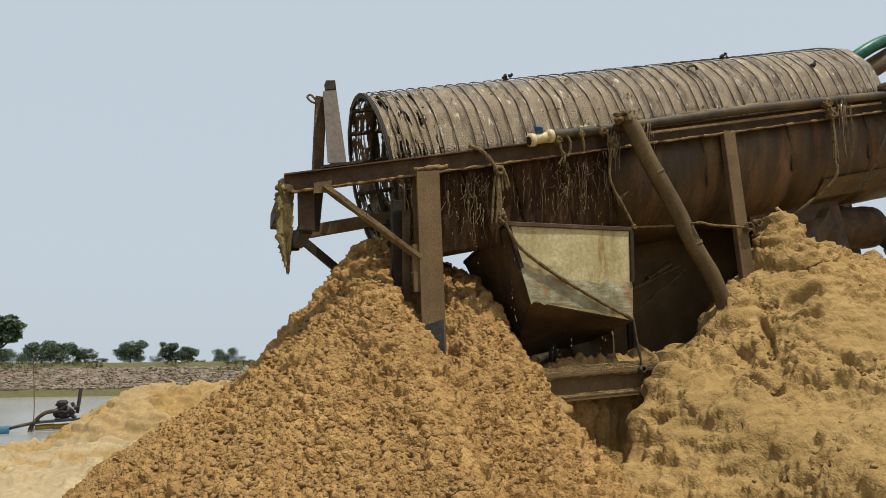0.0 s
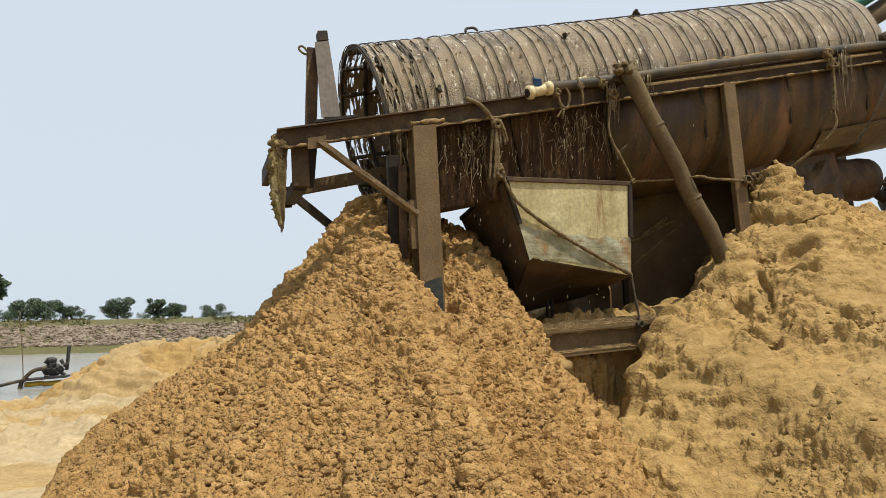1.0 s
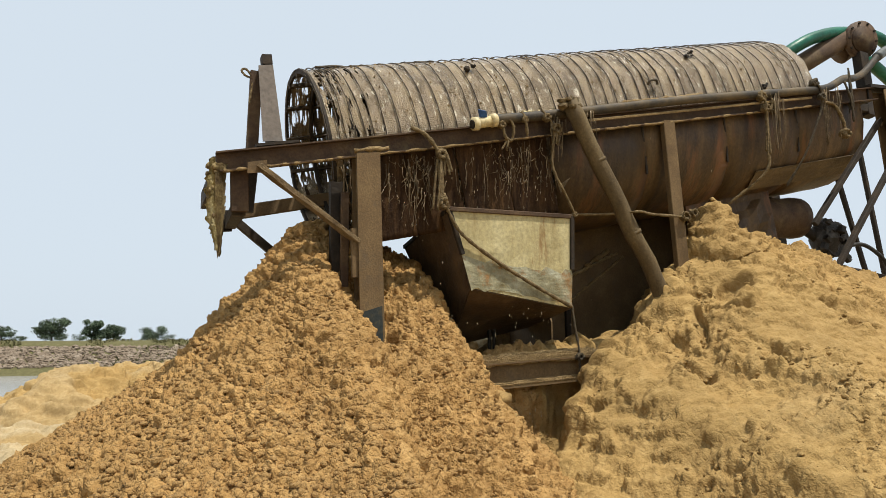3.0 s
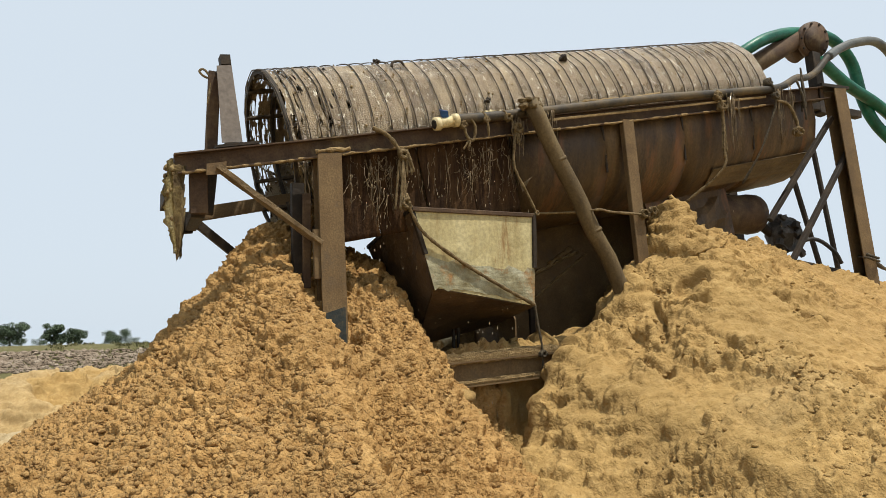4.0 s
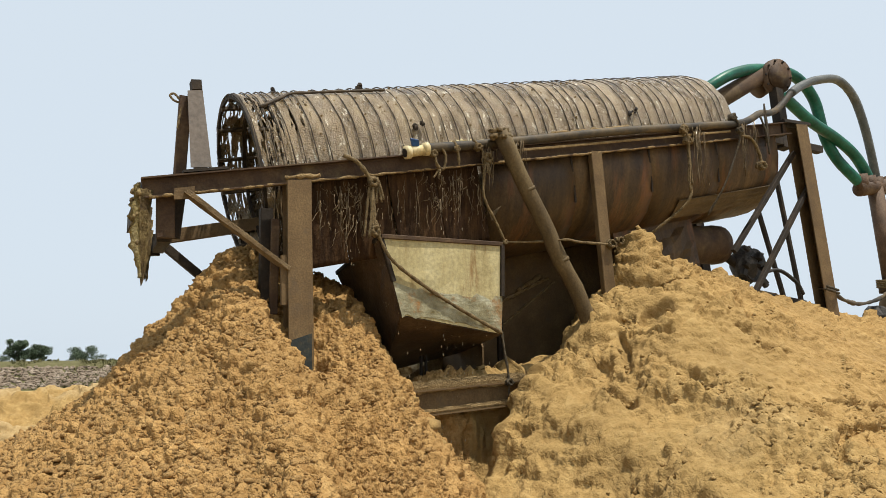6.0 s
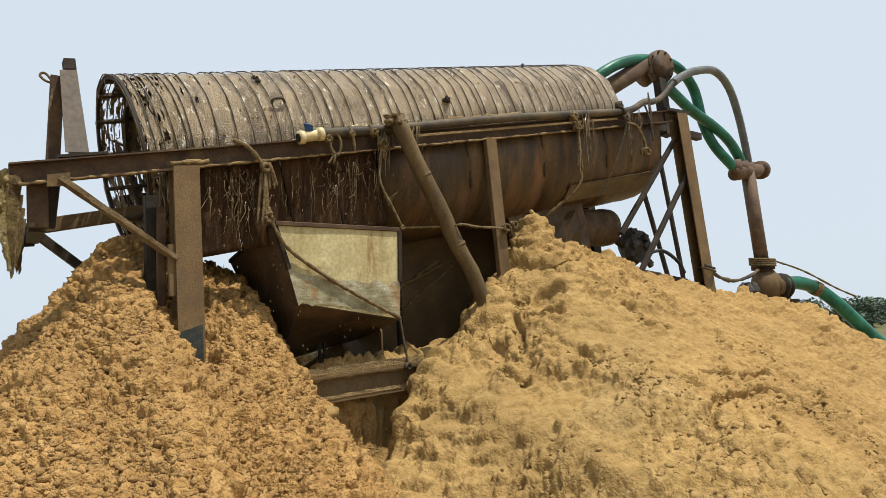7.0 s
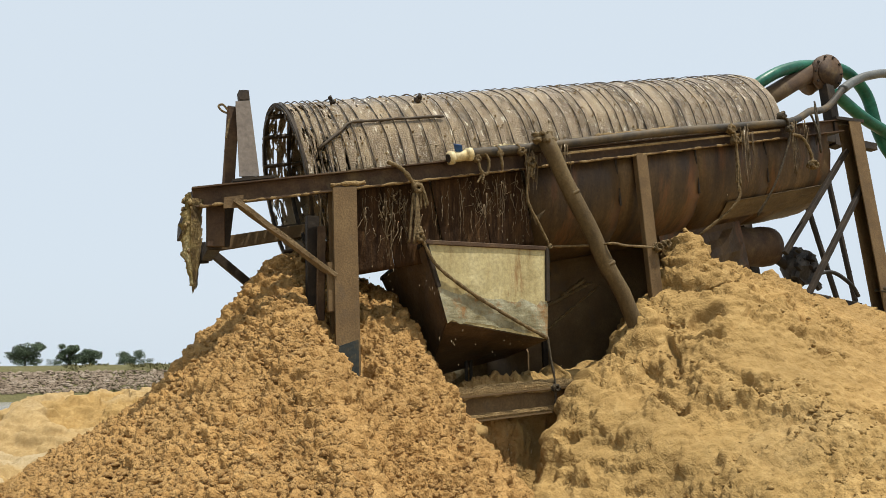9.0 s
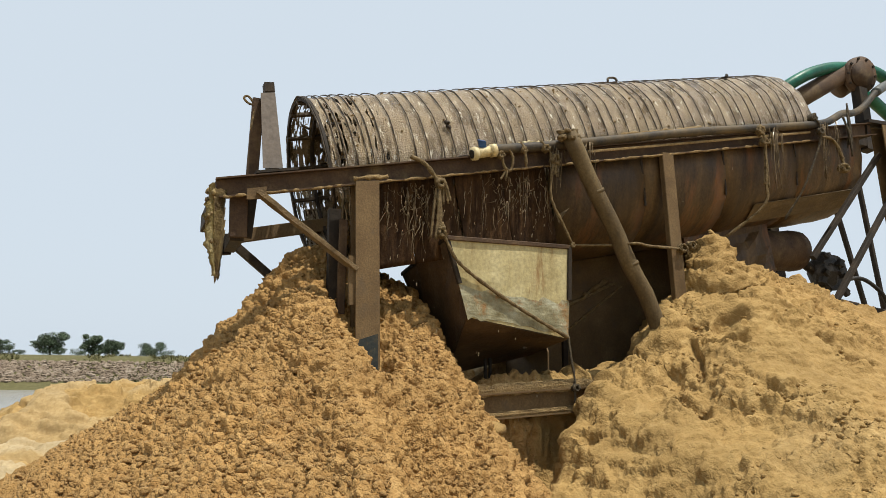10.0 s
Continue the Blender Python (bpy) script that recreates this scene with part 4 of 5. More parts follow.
def build_trough():
    t = thing("collecting_trough", "rust-brown sheet steel trough hung below the drum", "trough", along(4.2, 0.7, -0.85))
    prof = [(0.035, -0.10), (0.045, -0.30), (0.10, -0.50), (0.20, -0.64), (0.34, -0.74), (0.52, -0.79), (0.70, -0.80)]
    prof += [(1.40 - y, n) for y, n in prof[-2::-1]]
    s0, s1, panels = 2.30, 5.72, 4
    for i in range(panels):
        a, b = s0 + (s1 - s0) * i / panels, s0 + (s1 - s0) * (i + 1) / panels - 0.004
        bm = bmesh.new()
        rows = 7
        rings = []
        for k in range(rows):
            s = a + (b - a) * k / (rows - 1)
            rings.append([along(s, y, n + 0.012 * noise.noise((s * 2.3, y * 3, n * 3))) for y, n in prof] + [along(s, y * 0.985 + 0.01, n + 0.008) for y, n in prof[::-1]])
        loft(bm, rings)
        part("trough_panel", bm, M_TROUGH, t, "", True)
        if i:
            bm = beam(along(a - 0.01, 0.03, -0.12), along(a - 0.01, 0.085, -0.48), rect(0.02, 0.012), up=(0, 1, 0))
            part("panel_seam", bm, M_DARK, t)
    part("foot_sheet", slab((along(4.35, 0.135, -0.585), along(5.70, 0.125, -0.575), along(5.70, 0.27, -0.715), along(4.35, 0.285, -0.722)), 0.006, cut=8, jag=0.003), M_PATCH, t, "paler sheet along the trough's foot")
    # end plate of the trough at the high end
    rim = [along(s1, y, n) for y, n in prof]
    bm = bmesh.new()
    loft(bm, [rim, [p + Vector((0.012, 0, 0.0025)) for p in rim]])
    part("end_plate", bm, M_TROUGH, t)
    part("mud_apron", slab((along(3.75, 0.42, -0.73), along(4.75, 0.42, -0.74), along(4.6, 0.30, -1.45), along(3.7, 0.30, -1.55)), 0.02, cut=10, jag=0.03), M_TROUGH, t, "wet sand caked below the trough")
    # torn scrap sticking up at the low lip
    part("torn_flap", slab((along(2.30, 0.06, -0.47), along(2.40, 0.03, -0.43), along(2.36, 0.03, -0.46), along(2.31, 0.06, -0.53)), 0.004, cut=3, jag=0.01), M_PATCH, t)
    return t


build_trough()


def build_hopper():
    h = thing("chute_hopper", "hanging sheet-metal hopper with a stained cream front plate", "hopper", (2.9, 0.3, 1.7))
    A, B, C, D = (2.385, -0.02, 2.465), (3.325, -0.02, 2.475), (3.30, -0.02, 1.835), (2.535, -0.02, 1.955)
    e, g, i, k = (2.33, 0.66, 2.30), (3.36, 0.66, 2.36), (3.36, 0.66, 1.72), (2.70, 0.66, 1.58)
    part("front_plate", slab((A, B, C, D), 0.008, cut=8, jag=0.004), M_CREAM, h, "cream painted plate with rust runs")
    low = bmesh.new()
    slab(((2.475, -0.026, 2.15), (3.315, -0.026, 2.075), (3.302, -0.026, 1.865), (2.532, -0.026, 1.95)), 0.006, low, cut=16, jag=0.0008, ragged=("low", "high"))
    part("torn_liner", low, M_TORN, h, "torn whitish plastic liner, peeling", False)
    part("side_plate", slab((e, A, D, k), 0.008, cut=6, jag=0.006), M_HOPPER, h, "dark brown side plate")
    part("side_plate", slab((B, g, i, C), 0.008, cut=6, jag=0.006), M_HOPPER, h)
    part("bottom_plate", slab((D, C, i, k), 0.008, cut=6, jag=0.006), M_HOPPER, h)
    part("back_plate", slab((g, e, k, i), 0.008, cut=4, jag=0.004), M_HOPPER, h)
    part("top_rim", beam(A, B, rect(0.045, 0.03)), M_STEEL, h, "rust-brown angle rim")
    part("side_rim", beam((3.325, -0.03, 2.475), (3.312, -0.03, 2.10), rect(0.03, 0.03), up=(0, 1, 0)), M_DARK, h)
    part("side_rim", beam(A, (2.475, -0.03, 2.17), rect(0.03, 0.03), up=(0, 1, 0)), M_DARK, h)
    part("back_rim", beam(e, A, rect(0.03, 0.03)), M_DARK, h)
    return h


build_hopper()


def build_chute():
    c = thing("settling_box", "dark wet steel box below the trough, sand running down it", "box", (4.0, 0.9, 1.2))
    part("wall_panel", slab(((3.34, 0.95, 2.75), (5.6, 0.95, 3.15), (5.6, 0.95, 1.0), (3.34, 0.95, 1.0)), 0.012, cut=6, jag=0.01), M_POST, c)
    part("wall_panel", slab(((3.34, 0.3, 1.75), (3.34, 0.95, 2.7), (3.34, 0.95, 1.0), (3.34, 0.3, 1.0)), 0.012, cut=4, jag=0.008), M_POST, c)
    part("low_panel", slab(((2.55, 0.55, 1.32), (4.2, 0.55, 1.55), (4.2, 0.55, 0.5), (2.55, 0.55, 0.5)), 0.012, cut=5, jag=0.008), M_POST, c)
    for p, q, w in (((3.53, 0.92, 1.97), (4.43, 0.92, 2.38), 0.014), ((3.86, 0.92, 1.90), (4.5, 0.92, 2.35), 0.01), ((4.09, 0.92, 2.24), (4.34, 0.92, 2.40), 0.018)):
        caked(p, q, w, c, "mud_streak")
    part("stiffener", beam((3.9, 0.93, 1.2), (3.9, 0.93, 2.8), rect(0.05, 0.04), up=(0, 1, 0)), M_DARK, c)
    part("flat_plate", slab(((3.0, 1.0, 1.50), (3.40, 0.93, 1.76), (3.42, 0.93, 1.3), (3.0, 1.0, 1.3)), 0.01, cut=3, jag=0.008), M_LIP, c, "leaning sand-coated plate")
    for x in (2.93, 2.97):
        part("thin_post", beam((x, 0.5, 1.35), (x, 0.5, 1.72), rect(0.02, 0.02), up=(0, 1, 0)), M_DARK, c)
    return c


build_chute()


def build_pole():
    p = thing("leaning_pole", "weathered round timber pole leaning against the rail", "pole", (3.95, -0.16, 2.0))
    a, b = Vector((3.275, -0.12, 3.27)), Vector((4.02, -0.17, 1.86))
    pts = [a.lerp(b, k / 14) + Vector((0.008 * math.sin(k * 1.3), 0, 0.006 * math.cos(k * 1.7))) for k in range(15)]
    part("shaft", tube(pts, 0.058, n=14, wobble=0.03, straight=True), M_BAMBOO, p, "", True)
    for k in (4, 9):
        c = a.lerp(b, k / 14)
        d = (b - a).normalized() * 0.012
        part("node_ring", tube([c - d, c + d], 0.061, n=14, straight=True), M_BAMBOO, p, "", True)
    bm = bmesh.new()
    for _ in range(26):
        lump(bm, a + Vector((random.uniform(-0.07, 0.06), random.uniform(-0.05, 0.04), random.uniform(-0.05, 0.035))), random.uniform(0.012, 0.032), (1.3, 1, 0.8), 0.4)
    part("mud_cap", bm, M_ROPE, p, "clotted mud and fibre at the tip")
    bm = bmesh.new()
    for k in range(2):
        c = b.lerp(a, 0.03 * k)
        tube([c + Vector((0.07 * math.cos(w), 0.07 * math.sin(w), 0.01 * math.sin(w * 2))) for w in [i * math.pi / 5 for i in range(11)]], 0.012, bm, n=5, per=2)
    part("foot_lashing", bm, M_DARKROPE, p)
    return p


build_pole()


def build_pipe():
    w = thing("water_pipe", "black poly pipe lying along the rail, cream valve at its end", "pipe", along(3.5, -0.02, 0.03))
    pts = [along(1.80, -0.05, 0.025)] + [along(s, -0.03 + 0.008 * math.sin(s * 3), 0.032 + 0.006 * math.sin(s * 2.2)) for s in (2.2, 2.7, 3.2, 3.7, 4.2, 4.7, 5.2)]
    pts += [(6.45, 0.1, 4.0), (6.80, 0.25, 4.11), (7.08, 0.33, 4.24), (7.35, 0.36, 4.46)]
    pipe = part("pipe", tube(pts, 0.034, n=12), M_BLACKPIPE, w, "", True)
    pts = [(7.35, 0.36, 4.46), (7.60, 0.4, 4.60), (7.88, 0.4, 4.72), (8.28, 0.4, 4.80), (8.60, 0.42, 4.66), (8.80, 0.44, 4.31), (8.97, 0.48, 3.85), (9.02, 0.5, 3.66)]
    part("upper_hose", tube(pts, 0.048, n=12), M_GREYHOSE, w, "arching grey hose", True)
    body = part("valve_body", tube([along(1.655, -0.06, 0.003), along(1.83, -0.05, 0.016)], 0.036, n=14, straight=True), M_PVC, w, "cream plastic ball valve", True)
    for s in (1.672, 1.815):
        part("valve_collar", tube([along(s - 0.018, -0.06, 0.0 + (s - 1.62) * 0.08), along(s + 0.018, -0.06, (s - 1.62) * 0.08)], 0.046, n=14, straight=True), M_PVC, body, "", True)
    part("valve_mouth", tube([along(1.647, -0.06, 0.002), along(1.655, -0.06, 0.003)], 0.03, n=14, straight=True), M_DARK, body)
    part("valve_handle", slab((along(1.70, -0.08, 0.098), along(1.755, -0.08, 0.085), along(1.765, -0.055, 0.048), along(1.715, -0.055, 0.052)), 0.025), M_BLUE, body, "blue lever handle")
    part("handle_stem", tube([along(1.74, -0.06, 0.03), along(1.74, -0.06, 0.07)], 0.015, n=8, straight=True), M_BLUE, body)
    for s0, s1 in ((2.95, 3.75),):
        caked(along(s0, -0.03, 0.066), along(s1, -0.03, 0.066), 0.016, w)
    bm = bmesh.new()
    for _ in range(40):
        lump(bm, along(random.uniform(2.05, 2.4), random.uniform(0.03, 0.12), random.uniform(0.03, 0.08)), random.uniform(0.008, 0.026), (1, 1, 1), 0.5)
    part("foam_lumps", bm, M_PVC, w, "dried whitish scum")
    return w


build_pipe()


def rope(label, pts, r, material=None, knots=(), hang=()):
    """A rope along points, with bunched knots and loose ends."""
    o = thing("rope", label, "rope", pts[0], group="ropes on the washer")
    part("strand", tube(pts, r, n=6, wobble=0.28), material or M_ROPE, o, "", True)
    for c, size in knots:
        bm = bmesh.new()
        loop = []
        for k in range(30):
            w0 = k * 1.25
            loop.append(Vector(c) + Vector((size * math.cos(w0) * random.uniform(0.45, 1), size * 0.6 * math.sin(w0 * 1.37), size * math.sin(w0) * random.uniform(0.45, 1))))
        tube(loop, r * 0.9, bm, n=5, per=3, wobble=0.2)
        part("knot", bm, material or M_ROPE, o, "", True)
    for c, length in hang:
        bm = bmesh.new()
        for _ in range(3):
            x, y = random.uniform(-0.02, 0.02), random.uniform(-0.02, 0.0)
            c0 = Vector(c)
            tube([c0, c0 + Vector((x, y, -length * 0.4)), c0 + Vector((x * 2.5, y, -length * random.uniform(0.8, 1.1)))], r * 0.7, bm, n=5, wobble=0.3)
        part("loose_end", bm, material or M_ROPE, o, "", True)
    return o


rope("muddy rope slung over the rail, ends dangling", [along(1.22, -0.03, 0.03), along(1.30, -0.05, -0.03), along(1.36, -0.05, -0.13), along(1.38, -0.03, -0.2)], 0.014, knots=((along(1.39, -0.04, -0.17), 0.035),), hang=((along(1.39, -0.04, -0.16), 0.38), (along(1.42, -0.04, -0.14), 0.16), (along(1.36, -0.03, -0.2), 0.30)))
rope("thin rope tied round the rail beside the valve", [along(1.86, -0.04, 0.06), along(1.87, -0.07, 0.0), along(1.88, -0.06, -0.10), along(1.93, -0.05, -0.13), along(1.96, -0.06, -0.04), along(1.93, -0.06, 0.03)], 0.011, knots=((along(1.87, -0.06, -0.02), 0.026),), hang=((along(1.9, -0.05, -0.12), 0.08),))
rope("thin rope tied round the rail beside the valve", [along(2.05, -0.05, 0.06), along(2.06, -0.07, 0.0), along(2.06, -0.05, -0.12)], 0.010, knots=((along(2.06, -0.06, 0.0), 0.022),))
rope("rope hung from rail to hopper corner", [along(2.22, -0.05, 0.06), along(2.28, -0.06, -0.08), (3.16, -0.06, 2.82), (3.27, -0.05, 2.62), (3.345, -0.04, 2.49)], 0.010, knots=((along(2.30, -0.06, -0.09), 0.04), (along(2.24, -0.06, 0.0), 0.03), ((3.345, -0.04, 2.49), 0.014)), hang=((along(2.30, -0.06, -0.08), 0.14),))
rope("taut rope from hopper corner to the leg", [(3.345, -0.045, 2.488), (3.6, -0.10, 2.50), (3.75, -0.235, 2.505), (3.95, -0.12, 2.52), (4.30, -0.05, 2.535)], 0.009, knots=(((4.33, -0.05, 2.54), 0.04), ((4.42, -0.05, 2.57), 0.035)))
rope("rope laid diagonally over the hopper front", [(2.31, -0.05, 2.55), (2.36, -0.06, 2.45), (2.46, -0.06, 2.30), (2.72, -0.05, 2.13), (3.0, -0.05, 1.98), (3.29, -0.05, 1.84)], 0.012, M_ROPE, knots=(((2.33, -0.06, 2.49), 0.035),), hang=(((2.34, -0.05, 2.56), 0.1),))
rope("rope end dripping below the hopper", [(3.29, -0.05, 1.85), (3.31, -0.05, 1.70), (3.335, -0.05, 1.56), (3.33, -0.06, 1.40)], 0.008, M_DARKROPE, knots=(((3.335, -0.06, 1.50), 0.03),))
rope("muddy ropes lashed round pipe and rail", [along(4.37, -0.07, 0.05), along(4.38, -0.075, -0.1), along(4.37, -0.02, -0.4), along(4.30, 0.0, -0.62), (5.02, 0.2, 2.72)], 0.013, M_ROPE, knots=((along(4.37, -0.06, 0.0), 0.04), (along(4.39, -0.06, -0.1), 0.035)), hang=((along(4.40, -0.05, -0.1), 0.45), (along(4.5, -0.05, -0.02), 0.12)))
# the tail down the trough is modelled in place of the rope's cast shadow
rope("dark rope lashed round pipe and rail, its slanting tail in place of a shadow", [along(5.05, -0.06, 0.09), along(5.08, -0.08, 0.0), along(5.06, -0.06, -0.15), along(4.86, 0.02, -0.5), along(4.70, 0.16, -0.76)], 0.011, M_DARKROPE, knots=((along(5.06, -0.04, 0.08), 0.04), (along(5.08, -0.07, -0.05), 0.03)))
rope("looped rope hanging at the high end", [along(5.10, -0.06, -0.1), along(5.22, -0.07, -0.14), along(5.30, -0.06, -0.28), along(5.30, -0.06, -0.42)], 0.014, M_ROPE, knots=((along(5.29, -0.06, -0.40), 0.045),))
rope("frayed ropes hanging at the high end", [along(5.45, -0.05, 0.07), along(5.47, -0.06, -0.1), along(5.46, -0.05, -0.3)], 0.010, M_DARKROPE, hang=((along(5.55, -0.03, 0.1), 0.36), (along(5.62, 0.0, 0.2), 0.5)))
rope("wire wound round the end post", [(6.95, -0.09, 2.30), (7.09, -0.1, 2.27), (7.18, -0.02, 2.28), (7.09, 0.09, 2.30), (6.95, -0.09, 2.27), (7.1, -0.1, 2.24), (7.19, 0.0, 2.26)], 0.012, M_DARKROPE)


def build_rag():
    r = thing("tattered_sheeting", "yellowed tattered sheeting hung over the frame's end", "sheeting", along(0, 0.7, -0.1))
    rng = random.Random(21)
    for y, drop, wide in ((-0.045, 0.55, 0.07), (0.12, 0.42, 0.06), (0.42, 0.40, 0.07), (0.86, 0.42, 0.07), (1.28, 0.38, 0.07)):
        # stiff strip, tapering to a torn point
        bm = bmesh.new()
        rows, cols, grid = 18, 4, []
        for i in range(rows + 1):
            v = i / rows
            row = []
            for j in range(cols + 1):
                u = j / cols
                x0 = 0.90 + 0.035 * v * v + 0.007 * noise.noise((v * 11, 2.0, y * 5))
                x0 += 0.02 + 0.10 * max(0.0, y)
                reach = wide * max(0.0, 1 - v) ** 0.55 + 0.008
                row.append(bm.verts.new((x0 + reach * u, y + 0.05 * u + 0.02 * noise.noise((v * 4, u * 4, y * 3)), 2.64 - drop * v + 0.02 * noise.noise((u * 6, v * 3, y)))))
            grid.append(row)
        for i in range(rows):
            for j in range(cols):
                bm.faces.new((grid[i][j], grid[i][j + 1], grid[i + 1][j + 1], grid[i + 1][j]))
        bmesh.ops.solidify(bm, geom=bm.faces[:], thickness=0.012)
        part("torn_flap", bm, M_RAGBROWN, r, "stiff brown mud-soaked strip", True)
        # ruffled pale edge curling outwards in scallops
        bm = bmesh.new()
        rows, grid = 40, []
        for i in range(rows + 1):
            v = i / rows
            scallop = 0.5 + 0.5 * noise.noise((v * 8.5, y * 7, 1.0)) + 0.35 * noise.noise((v * 27, y * 7, 4.0))
            swell = math.sin(math.pi * min(1, v * 1.08)) ** 0.5 if v < 0.92 else 0.25
            out = 0.018 + 0.078 * max(0.0, scallop) * swell * (1 - 0.45 * v)
            x0, z = 0.925 + 0.035 * v * v + 0.10 * max(0.0, y), 2.655 - drop * 0.97 * v
            row = []
            for j in range(5):
                u = j / 4
                row.append(bm.verts.new((x0 - out * u + 0.006 * noise.noise((v * 30, u * 5, y)), y - 0.012 - 0.03 * math.sin(u * 2.6) + 0.014 * noise.noise((v * 18, u * 4, y * 2)), z + 0.018 * u * noise.noise((v * 12, u, y)))))
            grid.append(row)
        for i in range(rows):
            for j in range(4):
                bm.faces.new((grid[i][j], grid[i][j + 1], grid[i + 1][j + 1], grid[i + 1][j]))
        bmesh.ops.solidify(bm, geom=bm.faces[:], thickness=0.008)
        part("ruffled_edge", bm, M_RAG, r, "pale yellow ruffled edge", True)
        bm = bmesh.new()
        for _ in range(9):
            v = rng.uniform(0.0, 0.7)
            lump(bm, (0.915 + 0.035 * v * v + 0.10 * max(0.0, y) + rng.uniform(-0.03, 0.01), y + rng.uniform(-0.05, -0.01), 2.65 - drop * v), rng.uniform(0.008, 0.018), (0.9, 0.8, 1.3), 0.4)
        tagged(part("mud_crumbs", bm, M_RAGBROWN, r, "crumbs of mud stuck to the edge", True), kind="stuff")
    return r


build_rag()


# ---- inlet, hoses and pump at the high end ----
def build_inlet():
    i = thing("inlet_pipe", "rust-brown feed pipe with a round flange above the drum mouth", "pipe", (7.2, 0.5, 4.0))
    a, b = Vector((6.1, 0.78, 4.06)), Vector((7.26, 0.60, 4.76))
    part("feed_pipe", tube([a, b], 0.10, n=20, straight=True), M_STEEL, i, "", True)
    face = Vector((-0.15, -0.97, -0.15)).normalized()
    c = Vector((7.34, 0.50, 4.70))
    fl = part("flange", tube([c + face * 0.02, c - face * 0.03], 0.195, n=28, straight=True), M_RUSTRED, i, "round bolted blank flange", True)
    part("flange_plate", tube([c + face * 0.035, c + face * 0.02], 0.14, n=28, straight=True), M_STEEL, fl, "", True)
    side = face.cross(Vector((0, 0, 1))).normalized()
    top = side.cross(face)
    for k in range(10):
        p = c + (side * math.cos(k * 0.628) + top * math.sin(k * 0.628)) * 0.172
        part("bolt", tube([p + face * 0.034, p + face * 0.015], 0.013, n=6, straight=True), M_DARK, fl)
    part("elbow", tube([c - face * 0.02, c - face * 0.18, c - face * 0.25 + Vector((-0.1, 0, -0.08))], 0.15, n=18), M_RUSTRED, i, "", True)
    part("support", beam((7.33, 0.52, 4.55), (7.28, 0.45, 3.85), rect(0.12, 0.1), up=(0, 1, 0)), M_DARK, i)
    part("support_bar", beam((6.7, 0.45, 3.92), (7.9, 0.45, 3.92), rect(0.08, 0.08)), M_DARK, i)
    return i


build_inlet()


def hose(label, pts, r, material, bands=()):
    h = thing("hose", label, "hose", pts[0], group="hoses at the pump")
    part("hose_body", tube(pts, r, n=12, per=10), material, h, "", True)
    line = smooth_path(pts, 10)
    for k in bands:
        a, b = line[k], line[k + 1]
        d = (b - a).normalized() * 0.03
        part("clamp", tube([a - d, a + d], r * 1.16, n=12, straight=True), M_ROPE, h, "", True)
    return h


hose("arching green delivery hose", [(6.25, 0.75, 4.33), (6.51, 0.62, 4.53), (6.8, 0.6, 4.68), (7.2, 0.6, 4.80), (7.76, 0.6, 4.84), (8.11, 0.6, 4.62), (8.25, 0.6, 4.20), (8.40, 0.58, 3.93), (8.62, 0.52, 3.70), (8.76, 0.5, 3.60)], 0.062, M_GREEN)
hose("green delivery hose from the standpipe", [(7.40, 0.48, 4.47), (7.86, 0.5, 4.27), (8.30, 0.5, 4.13), (8.62, 0.5, 3.98), (8.82, 0.5, 3.78), (8.88, 0.5, 3.64)], 0.062, M_GREEN)
hose("thick green hose running off over the sand", [(9.25, 0.36, 2.16), (9.55, 0.3, 2.18), (9.9, 0.25, 2.10), (10.12, 0.12, 1.90), (10.4, 0.0, 1.62), (10.65, -0.1, 1.38), (11.0, -0.3, 1.1), (11.6, -0.6, 0.7)], 0.085, M_GREEN, bands=(19, 20))


